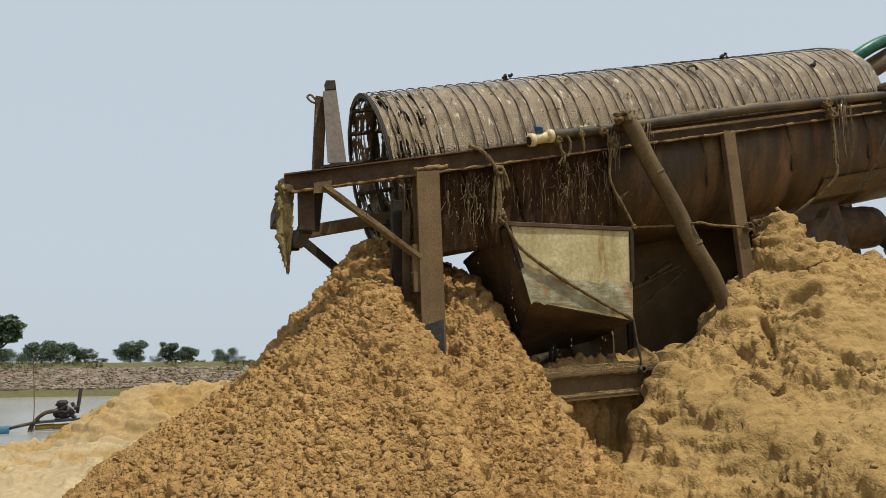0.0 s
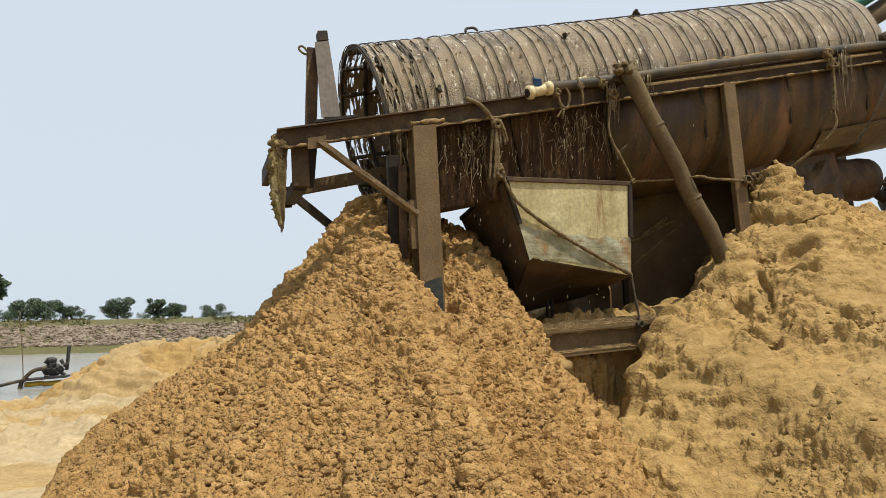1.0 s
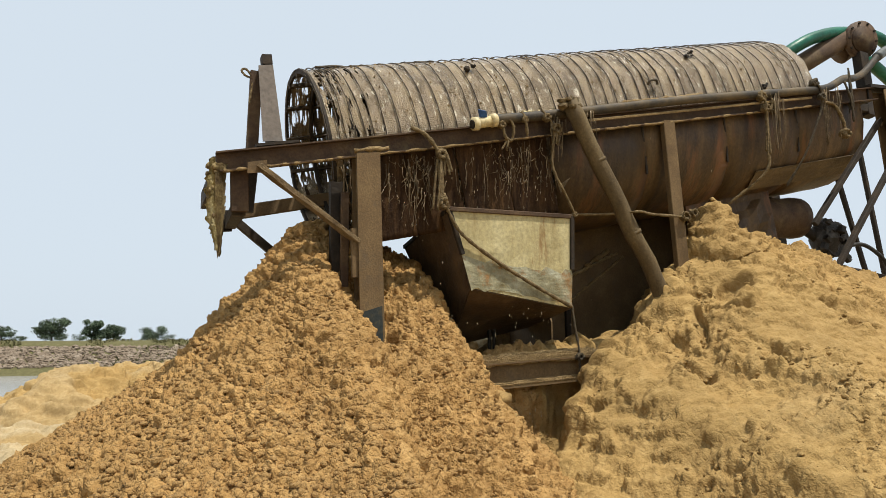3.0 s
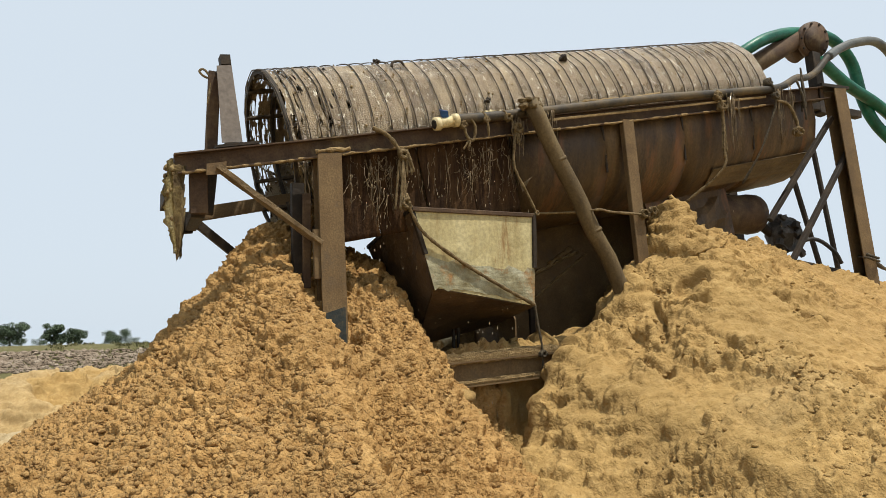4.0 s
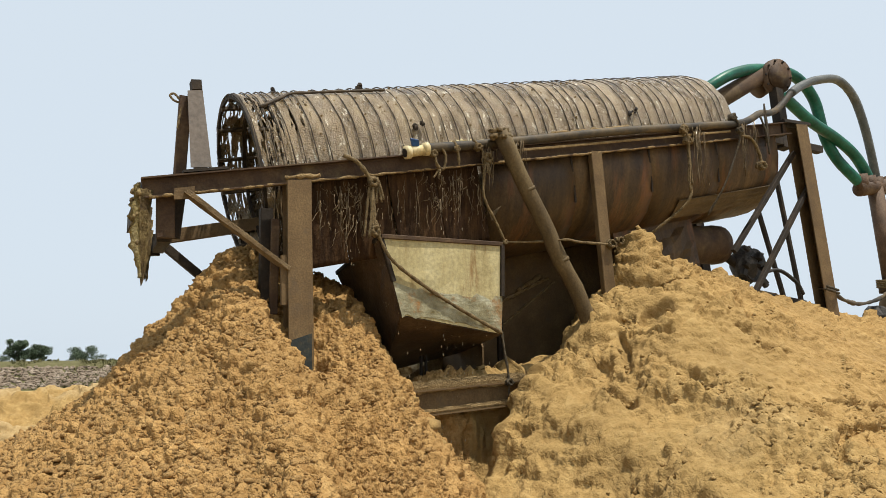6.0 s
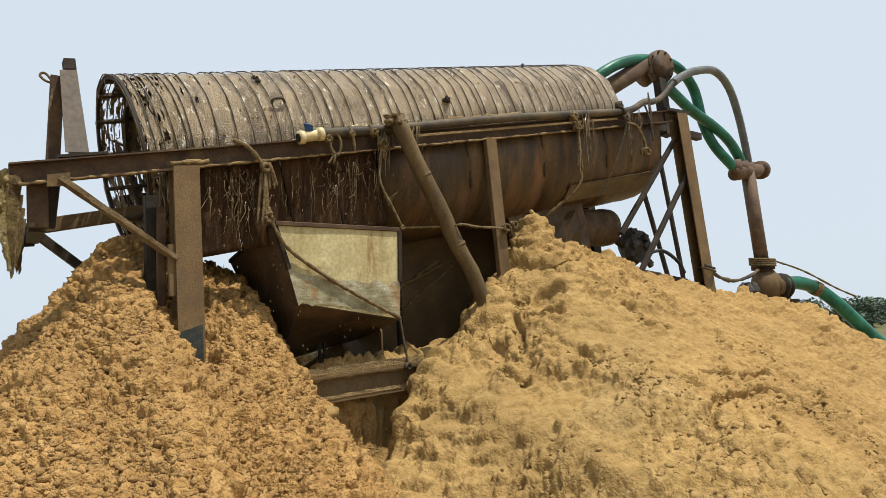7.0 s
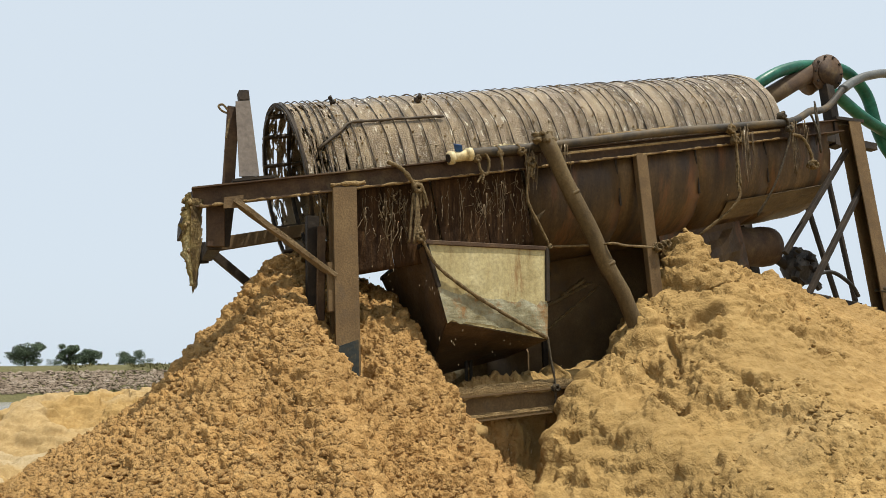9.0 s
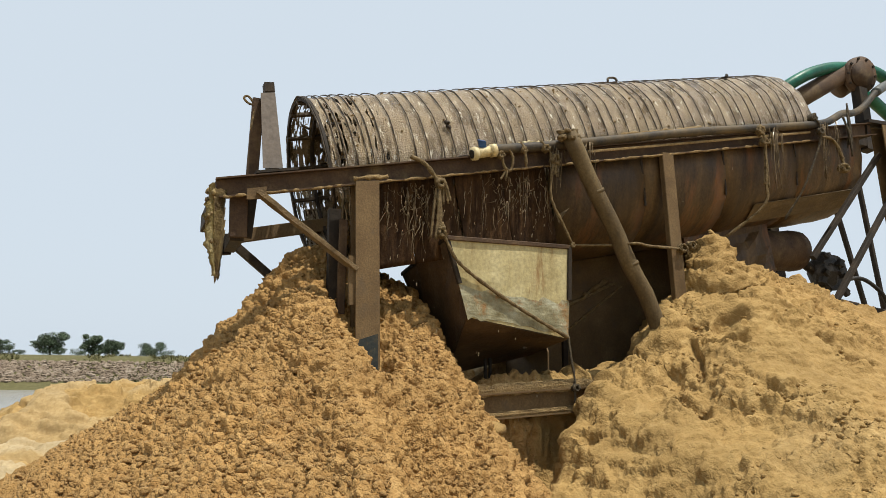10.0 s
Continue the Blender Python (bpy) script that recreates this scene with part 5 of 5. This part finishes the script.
def build_standpipe():
    p = thing("standpipe", "upright rusty standpipe with a hose manifold and valve", "standpipe", (9.1, 0.5, 2.0))
    part("riser", tube([(9.10, 0.5, 2.35), (8.98, 0.5, 3.62)], 0.085, n=16, straight=True), M_RUSTRED, p, "", True)
    man = part("manifold", tube([(8.66, 0.5, 3.56), (9.30, 0.5, 3.68)], 0.085, n=16, straight=True), M_RUSTRED, p, "", True)
    part("cap", tube([(9.27, 0.5, 3.675), (9.33, 0.5, 3.685)], 0.12, n=16, straight=True), M_RUSTRED, man, "", True)
    for x in (8.72, 8.88, 9.03):
        part("hose_joint", tube([(x, 0.5, 3.56), (x - 0.02, 0.5, 3.74)], 0.08, n=12, straight=True), M_RUSTRED, man, "", True)
    part("collar", tube([(9.10, 0.5, 2.36), (9.10, 0.5, 2.48)], 0.14, n=16, straight=True), M_DARK, p, "", True)
    part("pump_casing", lump(bmesh.new(), (9.14, 0.5, 2.16), 0.23, (1.0, 0.8, 0.95), 0.04, 2), M_POST, p, "muddy rounded pump casing", True)
    part("outlet", tube([(9.16, 0.42, 2.14), (9.42, 0.38, 2.15)], 0.12, n=16, straight=True), M_POST, p, "", True)
    for x in (9.22, 9.32):
        part("outlet_flange", tube([(x, 0.41, 2.14), (x + 0.03, 0.41, 2.14)], 0.17, n=16, straight=True), M_DARK, p, "", True)
    part("skid", beam((8.5, 0.5, 1.90), (9.6, 0.5, 1.90), rect(0.3, 0.16)), M_DARK, p)
    for x in (8.58, 8.72):
        part("motor_block", lump(bmesh.new(), (x, 0.45, 2.08), 0.12, (0.8, 0.8, 1.1), 0.2, 2), M_ENGINE, p)
    bm = bmesh.new()
    for k in range(4):
        tube([Vector((9.10 + 0.15 * math.cos(w), 0.5 + 0.15 * math.sin(w), 2.42 + 0.025 * k + 0.02 * math.sin(w))) for w in [i * math.pi / 5 for i in range(11)]], 0.014, bm, n=5, per=2)
    part("lashing", bm, M_ROPE, p, "pale rope lashing", True)
    return p


build_standpipe()
rope("sagging black cable between post and pump", [(7.15, 0.0, 2.27), (7.5, 0.1, 2.20), (8.1, 0.3, 2.19), (8.6, 0.4, 2.26), (9.0, 0.5, 2.36)], 0.022, M_BLACKPIPE)
rope("guy rope from the standpipe to the hose", [(9.12, 0.4, 2.48), (9.6, 0.25, 2.33), (10.1, 0.1, 2.10), (10.4, 0.0, 1.98)], 0.012, M_ROPE)


def build_drive():
    d = thing("drive_unit", "grimy drive roller, shaft and gear under the drum's high end", "drive unit", (6.0, 0.6, 2.4))
    part("roller", tube([(5.46 + 0.085 * i, 0.60, 2.70 + 0.006 * i) for i in range(11)], 0.195, n=22, straight=True, wobble=0.035), M_STEEL, d, "dark dented steel roller", True)
    part("shaft", tube([(6.1, 0.55, 2.78), (6.62, 0.5, 2.46)], 0.045, n=10, straight=True), M_DARK, d, "", True)
    part("gear_case", lump(bmesh.new(), (6.56, 0.5, 2.55), 0.19, (0.75, 0.7, 1.1), 0.16, 2), M_ENGINE, d, "oily gear and chain", False)
    for _ in range(26):
        c = Vector((6.57 + random.uniform(-0.13, 0.14), 0.42 + random.uniform(-0.08, 0.05), 2.54 + random.uniform(-0.2, 0.17)))
        part("chain_link", tube([c, c + Vector((random.uniform(-0.07, 0.07), 0, random.uniform(-0.07, 0.07)))], random.uniform(0.02, 0.04), n=6, straight=True), M_ENGINE, d)
    part("gear_wheel", tube([(6.62, 0.42, 2.55), (6.62, 0.46, 2.55)], 0.17, n=18, straight=True), M_ENGINE, d)
    part("bearer", beam((6.3, 0.5, 2.28), (7.4, 0.5, 2.16), rect(0.12, 0.12)), M_DARK, d)
    part("cable", tube([(6.7, 0.5, 2.46), (7.0, 0.45, 2.52), (7.2, 0.4, 2.40), (7.3, 0.4, 2.28)], 0.02, n=8), M_ENGINE, d, "", True)
    part("rusty_plate", slab(((6.2, 0.5, 2.36), (7.0, 0.5, 2.28), (7.0, 0.45, 1.9), (6.2, 0.45, 1.9)), 0.02, cut=3, jag=0.01), M_STEEL, d)
    return d


build_drive()


# ---- hanging fibres and falling water ----
def build_shade_sheet():
    # added dark sheet in place of the drum's wet, shaded underside
    c = thing("drum_shade_sheet", "added dark rust-streaked sheet inside the near rail, for the drum's wet shaded underside", "splash sheet", along(1.6, 0.05, -0.68))
    for k in range(4):
        a, b = 0.80 + 0.37 * k, 0.80 + 0.37 * (k + 1) - 0.006
        y = 0.052 + 0.008 * (k % 2)
        part("sheet_panel", slab((along(a, y, -0.10), along(b, y, -0.10), along(b, y + 0.02, -0.66), along(a, y + 0.02, -0.66)), 0.006, cut=16, jag=0.007), M_SHADESHEET, c, "", True)
    return c


build_shade_sheet()


def build_fibres():
    o = thing("root_fibres", "roots and plant fibres hanging from the drum's underside", "fibres", along(1.6, 0.05, -0.2), kind="stuff")
    bm = bmesh.new()
    wet = bmesh.new()
    bunches = [random.uniform(1.03, 2.25) for _ in range(13)]
    for strand in range(170):
        s = random.choice(bunches) + random.gauss(0, 0.03) if strand % 5 else random.uniform(1.03, 2.25)
        s = min(max(s, 1.02), 2.27)
        y = random.uniform(-0.01, 0.03)
        top = along(s, y, -0.13 - abs(random.gauss(0, 0.14)))
        length = random.choice((0.03, 0.05, 0.08, 0.12, 0.2, 0.28)) * random.uniform(0.7, 1.2)
        bend = random.gauss(0, 0.012)
        pts = [top]
        for k in range(1, 6):
            pts.append(top + Vector((bend * k * k / 9 + random.uniform(-0.007, 0.007), random.uniform(-0.004, 0.004) * k, -length * k / 5)))
        tube(pts, random.uniform(0.0015, 0.0045), wet if strand % 3 == 0 else bm, n=4, per=2, taper=0.4, wobble=0.5)
    for _ in range(12):
        s = random.uniform(0.75, 1.0)
        top = along(s, random.uniform(0.05, 0.15), -0.13)
        tube([top, top + Vector((random.uniform(-0.03, 0.05), 0, -0.14)), top + Vector((random.uniform(-0.05, 0.06), 0, -0.3))], 0.005, bm, n=4, per=2)
    # muddy tatters hanging from the trough's rim
    for s, n in ((2.32, 16), (2.62, 10), (4.55, 22), (5.15, 14), (5.32, 8)):
        for _ in range(n):
            top = along(s + random.gauss(0, 0.035), random.uniform(-0.07, -0.05), 0.04 - random.uniform(0, 0.1))
            length = random.uniform(0.08, 0.5) * (1.0 if s > 4 else 0.6)
            tube([top, top + Vector((random.uniform(-0.012, 0.012), 0, -length * 0.5)), top + Vector((random.uniform(-0.02, 0.02), 0, -length))], random.uniform(0.002, 0.006), wet if random.random() < 0.25 else bm, n=4, per=3, taper=0.5, wobble=0.4)
    tagged(part("wet_strands", wet, M_STRING, o, "glistening muddy water strings", True), kind="stuff")
    tagged(part("fibre_strands", bm, M_FIBRE, o, "", True), kind="stuff")
    return o


build_fibres()


def build_drops():
    """Sprays of water and sand grains that leave the drum one after the other."""
    made = []
    rng = random.Random(5)
    for k in range(84):
        start = -0.5 + 0.126 * k
        o = thing("water_spray", "muddy drops falling from the turning drum", "water drops", group="sprays of falling water")
        bm = bmesh.new()
        for _ in range(44):
            s = rng.uniform(1.0, 2.3) if rng.random() < 0.85 else rng.uniform(2.3, 5.6)
            if rng.random() < 0.6:
                s = (1.2, 1.45, 1.62, 1.9, 2.02, 2.15)[rng.randrange(6)] + rng.uniform(-0.03, 0.03)
            p = along(s, 0.35 + rng.uniform(-0.02, 0.02), -0.1 - rng.uniform(0, 0.42))
            r, l = rng.uniform(0.0014, 0.0036), rng.uniform(0.004, 0.02)
            vs = [bm.verts.new(p + Vector(q)) for q in ((r, 0, 0), (0, r, 0), (-r, 0, 0), (0, -r, 0), (0, 0, l), (0, 0, -l * 0.6))]
            for i in range(4):
                bm.faces.new((vs[i], vs[(i + 1) % 4], vs[4]))
                bm.faces.new((vs[(i + 1) % 4], vs[i], vs[5]))
        tagged(part("drop_veil", bm, M_DROP, o, "", False, True), kind="stuff")
        made.append((o, start))
    return made


sprays = build_drops()


# ---- loose clods on the discharge cone ----
def strewn(name, label, x, y, z, r, material, seed, squash=(1, 1, 0.75)):
    """Many small rounded lumps lying on the ground, in one mesh."""
    ico = bmesh.new()
    bmesh.ops.create_icosphere(ico, subdivisions=1, radius=1)
    base = np.array([v.co[:] for v in ico.verts])
    faces = np.array([[v.index for v in f.verts] for f in ico.faces])
    ico.free()
    rng = np.random.default_rng(seed)
    n, nv, nf = len(x), len(base), len(faces)
    size = r[:, None, None] * (1 + 0.32 * rng.uniform(-1, 1, (n, nv, 1))) * rng.uniform(0.7, 1.3, (n, 1, 3)) * np.array(squash)
    co = base[None] * size + np.stack([x, y, z], 1)[:, None]
    tris = faces[None] + nv * np.arange(n)[:, None, None]
    me = bpy.data.meshes.new(name)
    me.vertices.add(n * nv)
    me.vertices.foreach_set("co", co.astype(np.float32).ravel())
    me.loops.add(n * nf * 3)
    me.loops.foreach_set("vertex_index", tris.astype(np.int32).ravel())
    me.polygons.add(n * nf)
    me.polygons.foreach_set("loop_start", np.arange(0, n * nf * 3, 3, dtype=np.int32))
    me.polygons.foreach_set("use_smooth", np.ones(n * nf, dtype=bool))
    me.update(calc_edges=True)
    me.materials.append(material)
    return tagged(new(name, me), label, "clods", kind="stuff")


def build_clods():
    rng = np.random.default_rng(4)
    # coarse damp clods on the discharge cone
    n = 62000
    x, y = rng.uniform(-0.5, 2.75, n), rng.uniform(-2.6, 1.3, n)
    z, sort, which, pale = heaps(x, y)
    keep = (which > 0.0) & (z > 0.45) & ((y < 0.75) | (x < 1.1)) & (sort < 0.5)
    x, y, z, which = [v[keep] for v in (x, y, z, which)]
    r = 0.0045 + 0.015 * rng.random(len(x)) ** 3.2
    z = z + 0.9 * relief(x, y, z, which) + 0.25 * r
    strewn("loose_clods", "damp brown sand clods strewn over the discharge heap", x, y, z, r, M_CLOD, 6)
    # rounded lumps that rolled down beside the skid beam
    x, y = np.array([2.52, 2.58, 2.62, 2.66, 2.70, 2.60]), np.array([-0.20, -0.30, -0.36, -0.45, -0.52, -0.42])
    z = heaps(x, y)[0] + 0.03
    strewn("rolled_lumps", "smooth yellow sand lumps rolled down beside the beam", x, y, z, np.array([0.045, 0.06, 0.05, 0.065, 0.055, 0.04]), M_CRUMB, 9, (1.2, 1.0, 0.6))
    # crumbs in drifts on the washed ridge, thick on the fresh pile
    n = 22000
    x, y = rng.uniform(2.9, 6.4, n), rng.uniform(-2.4, 0.35, n)
    x[:2600], y[:2600] = 4.74 + 0.16 * rng.standard_normal(2600), 0.0 + 0.14 * rng.standard_normal(2600)
    z, sort, which, pale = heaps(x, y)
    drift = layers(x, y, z, 3.1, 73, 3)
    keep = (which < -0.03) & ((drift > 0.50 + 0.06 * rng.random(n)) | (np.arange(n) < 2600))
    x, y, z, which = [v[keep] for v in (x, y, z, which)]
    r = 0.004 + 0.016 * rng.random(len(x)) ** 4
    z = z + 0.9 * relief(x, y, z, which) + 0.2 * r
    strewn("loose_crumbs", "yellow sand crumbs lying in drifts on the washed heap", x, y, z, r, M_CRUMB, 7)


build_clods()

# ---- river bank, trees and floating pump ----
def build_riprap():
    ico = bmesh.new()
    bmesh.ops.create_icosphere(ico, subdivisions=1, radius=1)
    base = np.array([v.co[:] for v in ico.verts])
    faces = np.array([[v.index for v in f.verts] for f in ico.faces])
    ico.free()
    rng = np.random.default_rng(8)
    n = 5200
    x = rng.uniform(-48, 26, n)
    y = 84 - 0.2 * x + rng.uniform(1.8, 6.0, n)
    z, sort, which, pale = heaps(x, y)
    r = rng.uniform(0.10, 0.29, n)
    vs = [base * (1 + 0.35 * rng.uniform(-1, 1, (len(base), 1))) * r[i] * (1.2, 1, 0.8) + (x[i], y[i], z[i] + 0.05) for i in range(n)]
    fs = [faces + len(base) * i for i in range(n)]
    me = bpy.data.meshes.new("bank_stones")
    me.from_pydata(np.concatenate(vs).tolist(), [], np.concatenate(fs).tolist())
    me.materials.append(M_ROCK)
    tagged(new("bank_stones", me), "grey riprap stones covering the far river bank", "stones", kind="stuff")


build_riprap()


def build_bank_grass():
    """Dry tufts along the water's edge, between the stones and over the bank's top."""
    rng = random.Random(12)
    at = np.array([(rng.uniform(-48, 26), rng.choice((rng.uniform(-1.5, 2.6), rng.uniform(1.5, 5.5), rng.uniform(5.2, 9.0)))) for _ in range(4200)])
    x, y = at[:, 0], 84 - 0.2 * at[:, 0] + at[:, 1]
    z, sort, which, pale = heaps(x, y)
    clump = layers(x, y, 0 * x, 0.22, 19, 3)
    vs, fs = [], []
    for i in range(len(x)):
        if clump[i] < 0.46 or z[i] < -2.02:
            continue
        for _ in range(5):
            a, tall, wide = rng.uniform(0, 6.28), rng.uniform(0.1, 0.32), rng.uniform(0.04, 0.12)
            c = Vector((x[i] + rng.uniform(-0.25, 0.25), y[i] + rng.uniform(-0.25, 0.25), z[i]))
            u = Vector((math.cos(a) * wide, math.sin(a) * wide, 0))
            lean = Vector((rng.uniform(-0.2, 0.2), rng.uniform(-0.2, 0.2), tall))
            k = len(vs)
            vs += [c - u, c + u, c + lean + u * 0.3, c + lean - u * 0.3]
            fs.append((k, k + 1, k + 2, k + 3))
    me = bpy.data.meshes.new("bank_grass")
    me.from_pydata([tuple(v) for v in vs], [], fs)
    me.materials.append(M_DRYGRASS)
    tagged(new("bank_grass", me), "dry olive grass tufts growing on the stony bank", "grass", kind="stuff")


build_bank_grass()


def build_tree(x, y, z, height_, spread, label, flat=1.0, material=None, clumps=100, name="tree"):
    t = thing(name, label, "tree" if name == "tree" else "bush", (x, y, z))
    rng = random.Random(int(x * 13 + y * 7))
    bm = bmesh.new()
    tall = height_ * (0.42 if name == "tree" else 0.3)
    tube([(x, y, z - 0.3), (x + rng.uniform(-0.15, 0.15), y, z + tall * 0.5), (x + rng.uniform(-0.2, 0.2), y, z + tall)], 0.05 * height_, bm, n=7, taper=0.5, per=4)
    tips = []
    for k in range(8):
        a = rng.uniform(0, 6.28)
        d = spread * rng.uniform(0.35, 0.85)
        p = Vector((x, y, z + tall * rng.uniform(0.55, 1.0)))
        q = Vector((x + d * math.cos(a), y + d * math.sin(a), z + height_ * rng.uniform(0.4, 0.85)))
        tube([p, p.lerp(q, 0.5) + Vector((0, 0, -0.06 * height_)), q], 0.02 * height_, bm, n=5, taper=0.4, per=3)
        tips.append(q)
    part("trunk", bm, M_TRUNK, t, "", True)
    bm = bmesh.new()
    centres = tips + [Vector((x + rng.uniform(-1, 1) * spread * 0.75, y + rng.uniform(-1, 1) * spread * 0.75, z + height_ * rng.uniform(0.14, 0.88))) for _ in range(16)]
    for k in range(clumps * 40):
        c = centres[k % len(centres)]
        s = spread * 0.34
        d = Vector((rng.gauss(0, 1), rng.gauss(0, 1), rng.gauss(0, 1))).normalized() * rng.random() ** 0.45
        p = c + Vector((d.x * s, d.y * s, d.z * s * 0.72 * flat))
        w = height_ * rng.uniform(0.022, 0.05)
        u = Vector((rng.uniform(-1, 1), rng.uniform(-1, 1), rng.uniform(-0.6, 0.6))).normalized()
        v = u.cross(Vector((rng.uniform(-1, 1), rng.uniform(-1, 1), rng.uniform(-1, 1)))).normalized()
        bm.faces.new([bm.verts.new(p + u * w * a + v * w * b) for a, b in ((-1, -0.3), (0.1, -0.7), (1, 0.2), (0, 0.7))])
    part("crown", bm, material or M_LEAF, t)
    return t


BANK_TOP = 1.9
for x, y, h, w, label in ((-36.9, 140, 10.0, 4.4, "tall dark green tree on the far bank"), (-31, 146, 4.6, 3.4, "broad dark green tree on the far bank"), (-27.2, 143, 4.0, 3.2, "broad dark green tree on the far bank"),
                          (-23.4, 145, 3.0, 2.4, "low dark green tree on the far bank"), (-15.3, 145, 4.5, 3.2, "open-crowned green tree on the far bank"), (-8.3, 145, 4.2, 2.3, "rounded green tree on the far bank"),
                          (-4.8, 146, 3.5, 2.2, "rounded green tree on the far bank"), (2.4, 145, 2.9, 2.8, "low rounded green tree on the far bank"), (-45, 142, 6.0, 4.0, "broad dark green tree on the far bank")):
    build_tree(x, y, BANK_TOP, h, w, label)
for x, y, h, w in ((-36, 137, 2.6, 3.0), (-33, 138, 2.2, 2.6), (-19.5, 140, 1.0, 1.0), (-13.8, 143, 1.4, 1.4), (-10.5, 143, 1.4, 1.5), (5, 143, 1.2, 1.6)):
    build_tree(x, y, BANK_TOP, h, w, "low green bush on the far bank", name="bush", clumps=60)
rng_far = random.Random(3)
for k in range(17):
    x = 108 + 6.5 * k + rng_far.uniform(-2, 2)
    build_tree(x, 52 + 0.22 * x * 0.3 + rng_far.uniform(-5, 5), -0.4, rng_far.uniform(5.0, 6.8), rng_far.uniform(3.6, 5.0), "green tree in a far row, haze put into its leaf colour", flat=0.9, material=M_HAZELEAF, clumps=60)


def build_pump_raft():
    at = Vector((-7.9, 40.5, -2.0))
    p = thing("floating_pump", "small dredging pump with a dark engine on yellow floats", "dredge pump", at)
    for dx in (-0.4, 0.5):
        part("float", tube([at + Vector((dx - 0.5, -0.3, 0.2)), at + Vector((dx + 0.4, -0.3, 0.25))], 0.14, n=14, straight=True), M_YELLOW, p, "", True)
    part("deck", slab((at + Vector((-1.1, -0.6, 0.5)), at + Vector((1.2, -0.6, 0.62)), at + Vector((1.2, 0.6, 0.62)), at + Vector((-1.1, 0.6, 0.5))), 0.1), M_ENGINE, p)
    rng = random.Random(2)
    part("engine", lump(bmesh.new(), at + Vector((0.4, 0, 0.95)), 0.5, (1.2, 0.6, 0.75), 0.12, 2), M_ENGINE, p, "dark oily engine")
    for _ in range(12):
        c = at + Vector((rng.uniform(-0.3, 1.1), rng.uniform(-0.45, 0.0), rng.uniform(0.6, 1.35)))
        part("engine_fitting", tube([c, c + Vector((rng.uniform(-0.3, 0.3), 0, rng.uniform(-0.25, 0.25)))], rng.uniform(0.05, 0.12), n=8, straight=True), M_ENGINE, p)
    part("tank", lump(bmesh.new(), at + Vector((0.35, -0.2, 1.5)), 0.25, (1.2, 0.8, 0.7), 0.05, 2), M_ENGINE, p)
    part("exhaust", tube([at + Vector((1.1, 0, 0.9)), at + Vector((1.15, 0, 1.6)), at + Vector((1.2, 0, 2.3))], 0.1, n=10), M_ENGINE, p, "", True)
    part("suction_pipe", tube([at + Vector((0.2, -0.4, 1.1)), at + Vector((-0.5, -0.4, 0.95)), at + Vector((-1.0, -0.4, 0.4)), at + Vector((-1.15, -0.4, -0.1))], 0.11, n=10), M_BLACKPIPE, p, "", True)
    part("mast", tube([at + Vector((-1.05, 0, 0)), at + Vector((-1.1, 0, 1.4)), at + Vector((-1.35, 0, 4.3))], 0.025, n=6), M_FIBRE, p, "thin bare mast", True)
    f = thing("float_pipe", "blue floating discharge pipe lying on the water", "pipe", (-10.0, 39.6, -1.95))
    part("blue_float", tube([(-11.6, 39.3, -1.9), (-9.9, 39.6, -1.88)], 0.27, n=14, straight=True), M_BLUEPIPE, f, "", True)
    part("thin_pipe", tube([(-9.9, 39.6, -1.75), (-9.3, 39.9, -1.62), (-8.6, 40.2, -1.5)], 0.09, n=10), M_BLACKPIPE, f, "", True)


build_pump_raft()


# ---- what moves ----
def motions():
    turn = 360 / 3.25
    walk(drum, [(k * 0.25, DRUM_BASE @ Matrix.Rotation(-radians(turn * k * 0.25), 4, "X")) for k in range(41)])
    for o, start in sprays:
        rows = []
        for t in (0.0, *[start + 0.1 * i for i in range(9)], 10.0):
            if 0 <= t <= 10 and (not rows or t > rows[-1][0] + 0.01):
                fall = min(max(t - start, 0.0), 0.8)
                rows.append((t, pose(0, -0.345 * min(1, fall / 0.1), -4.9 * fall * fall)))
        walk(o, rows)


motions()
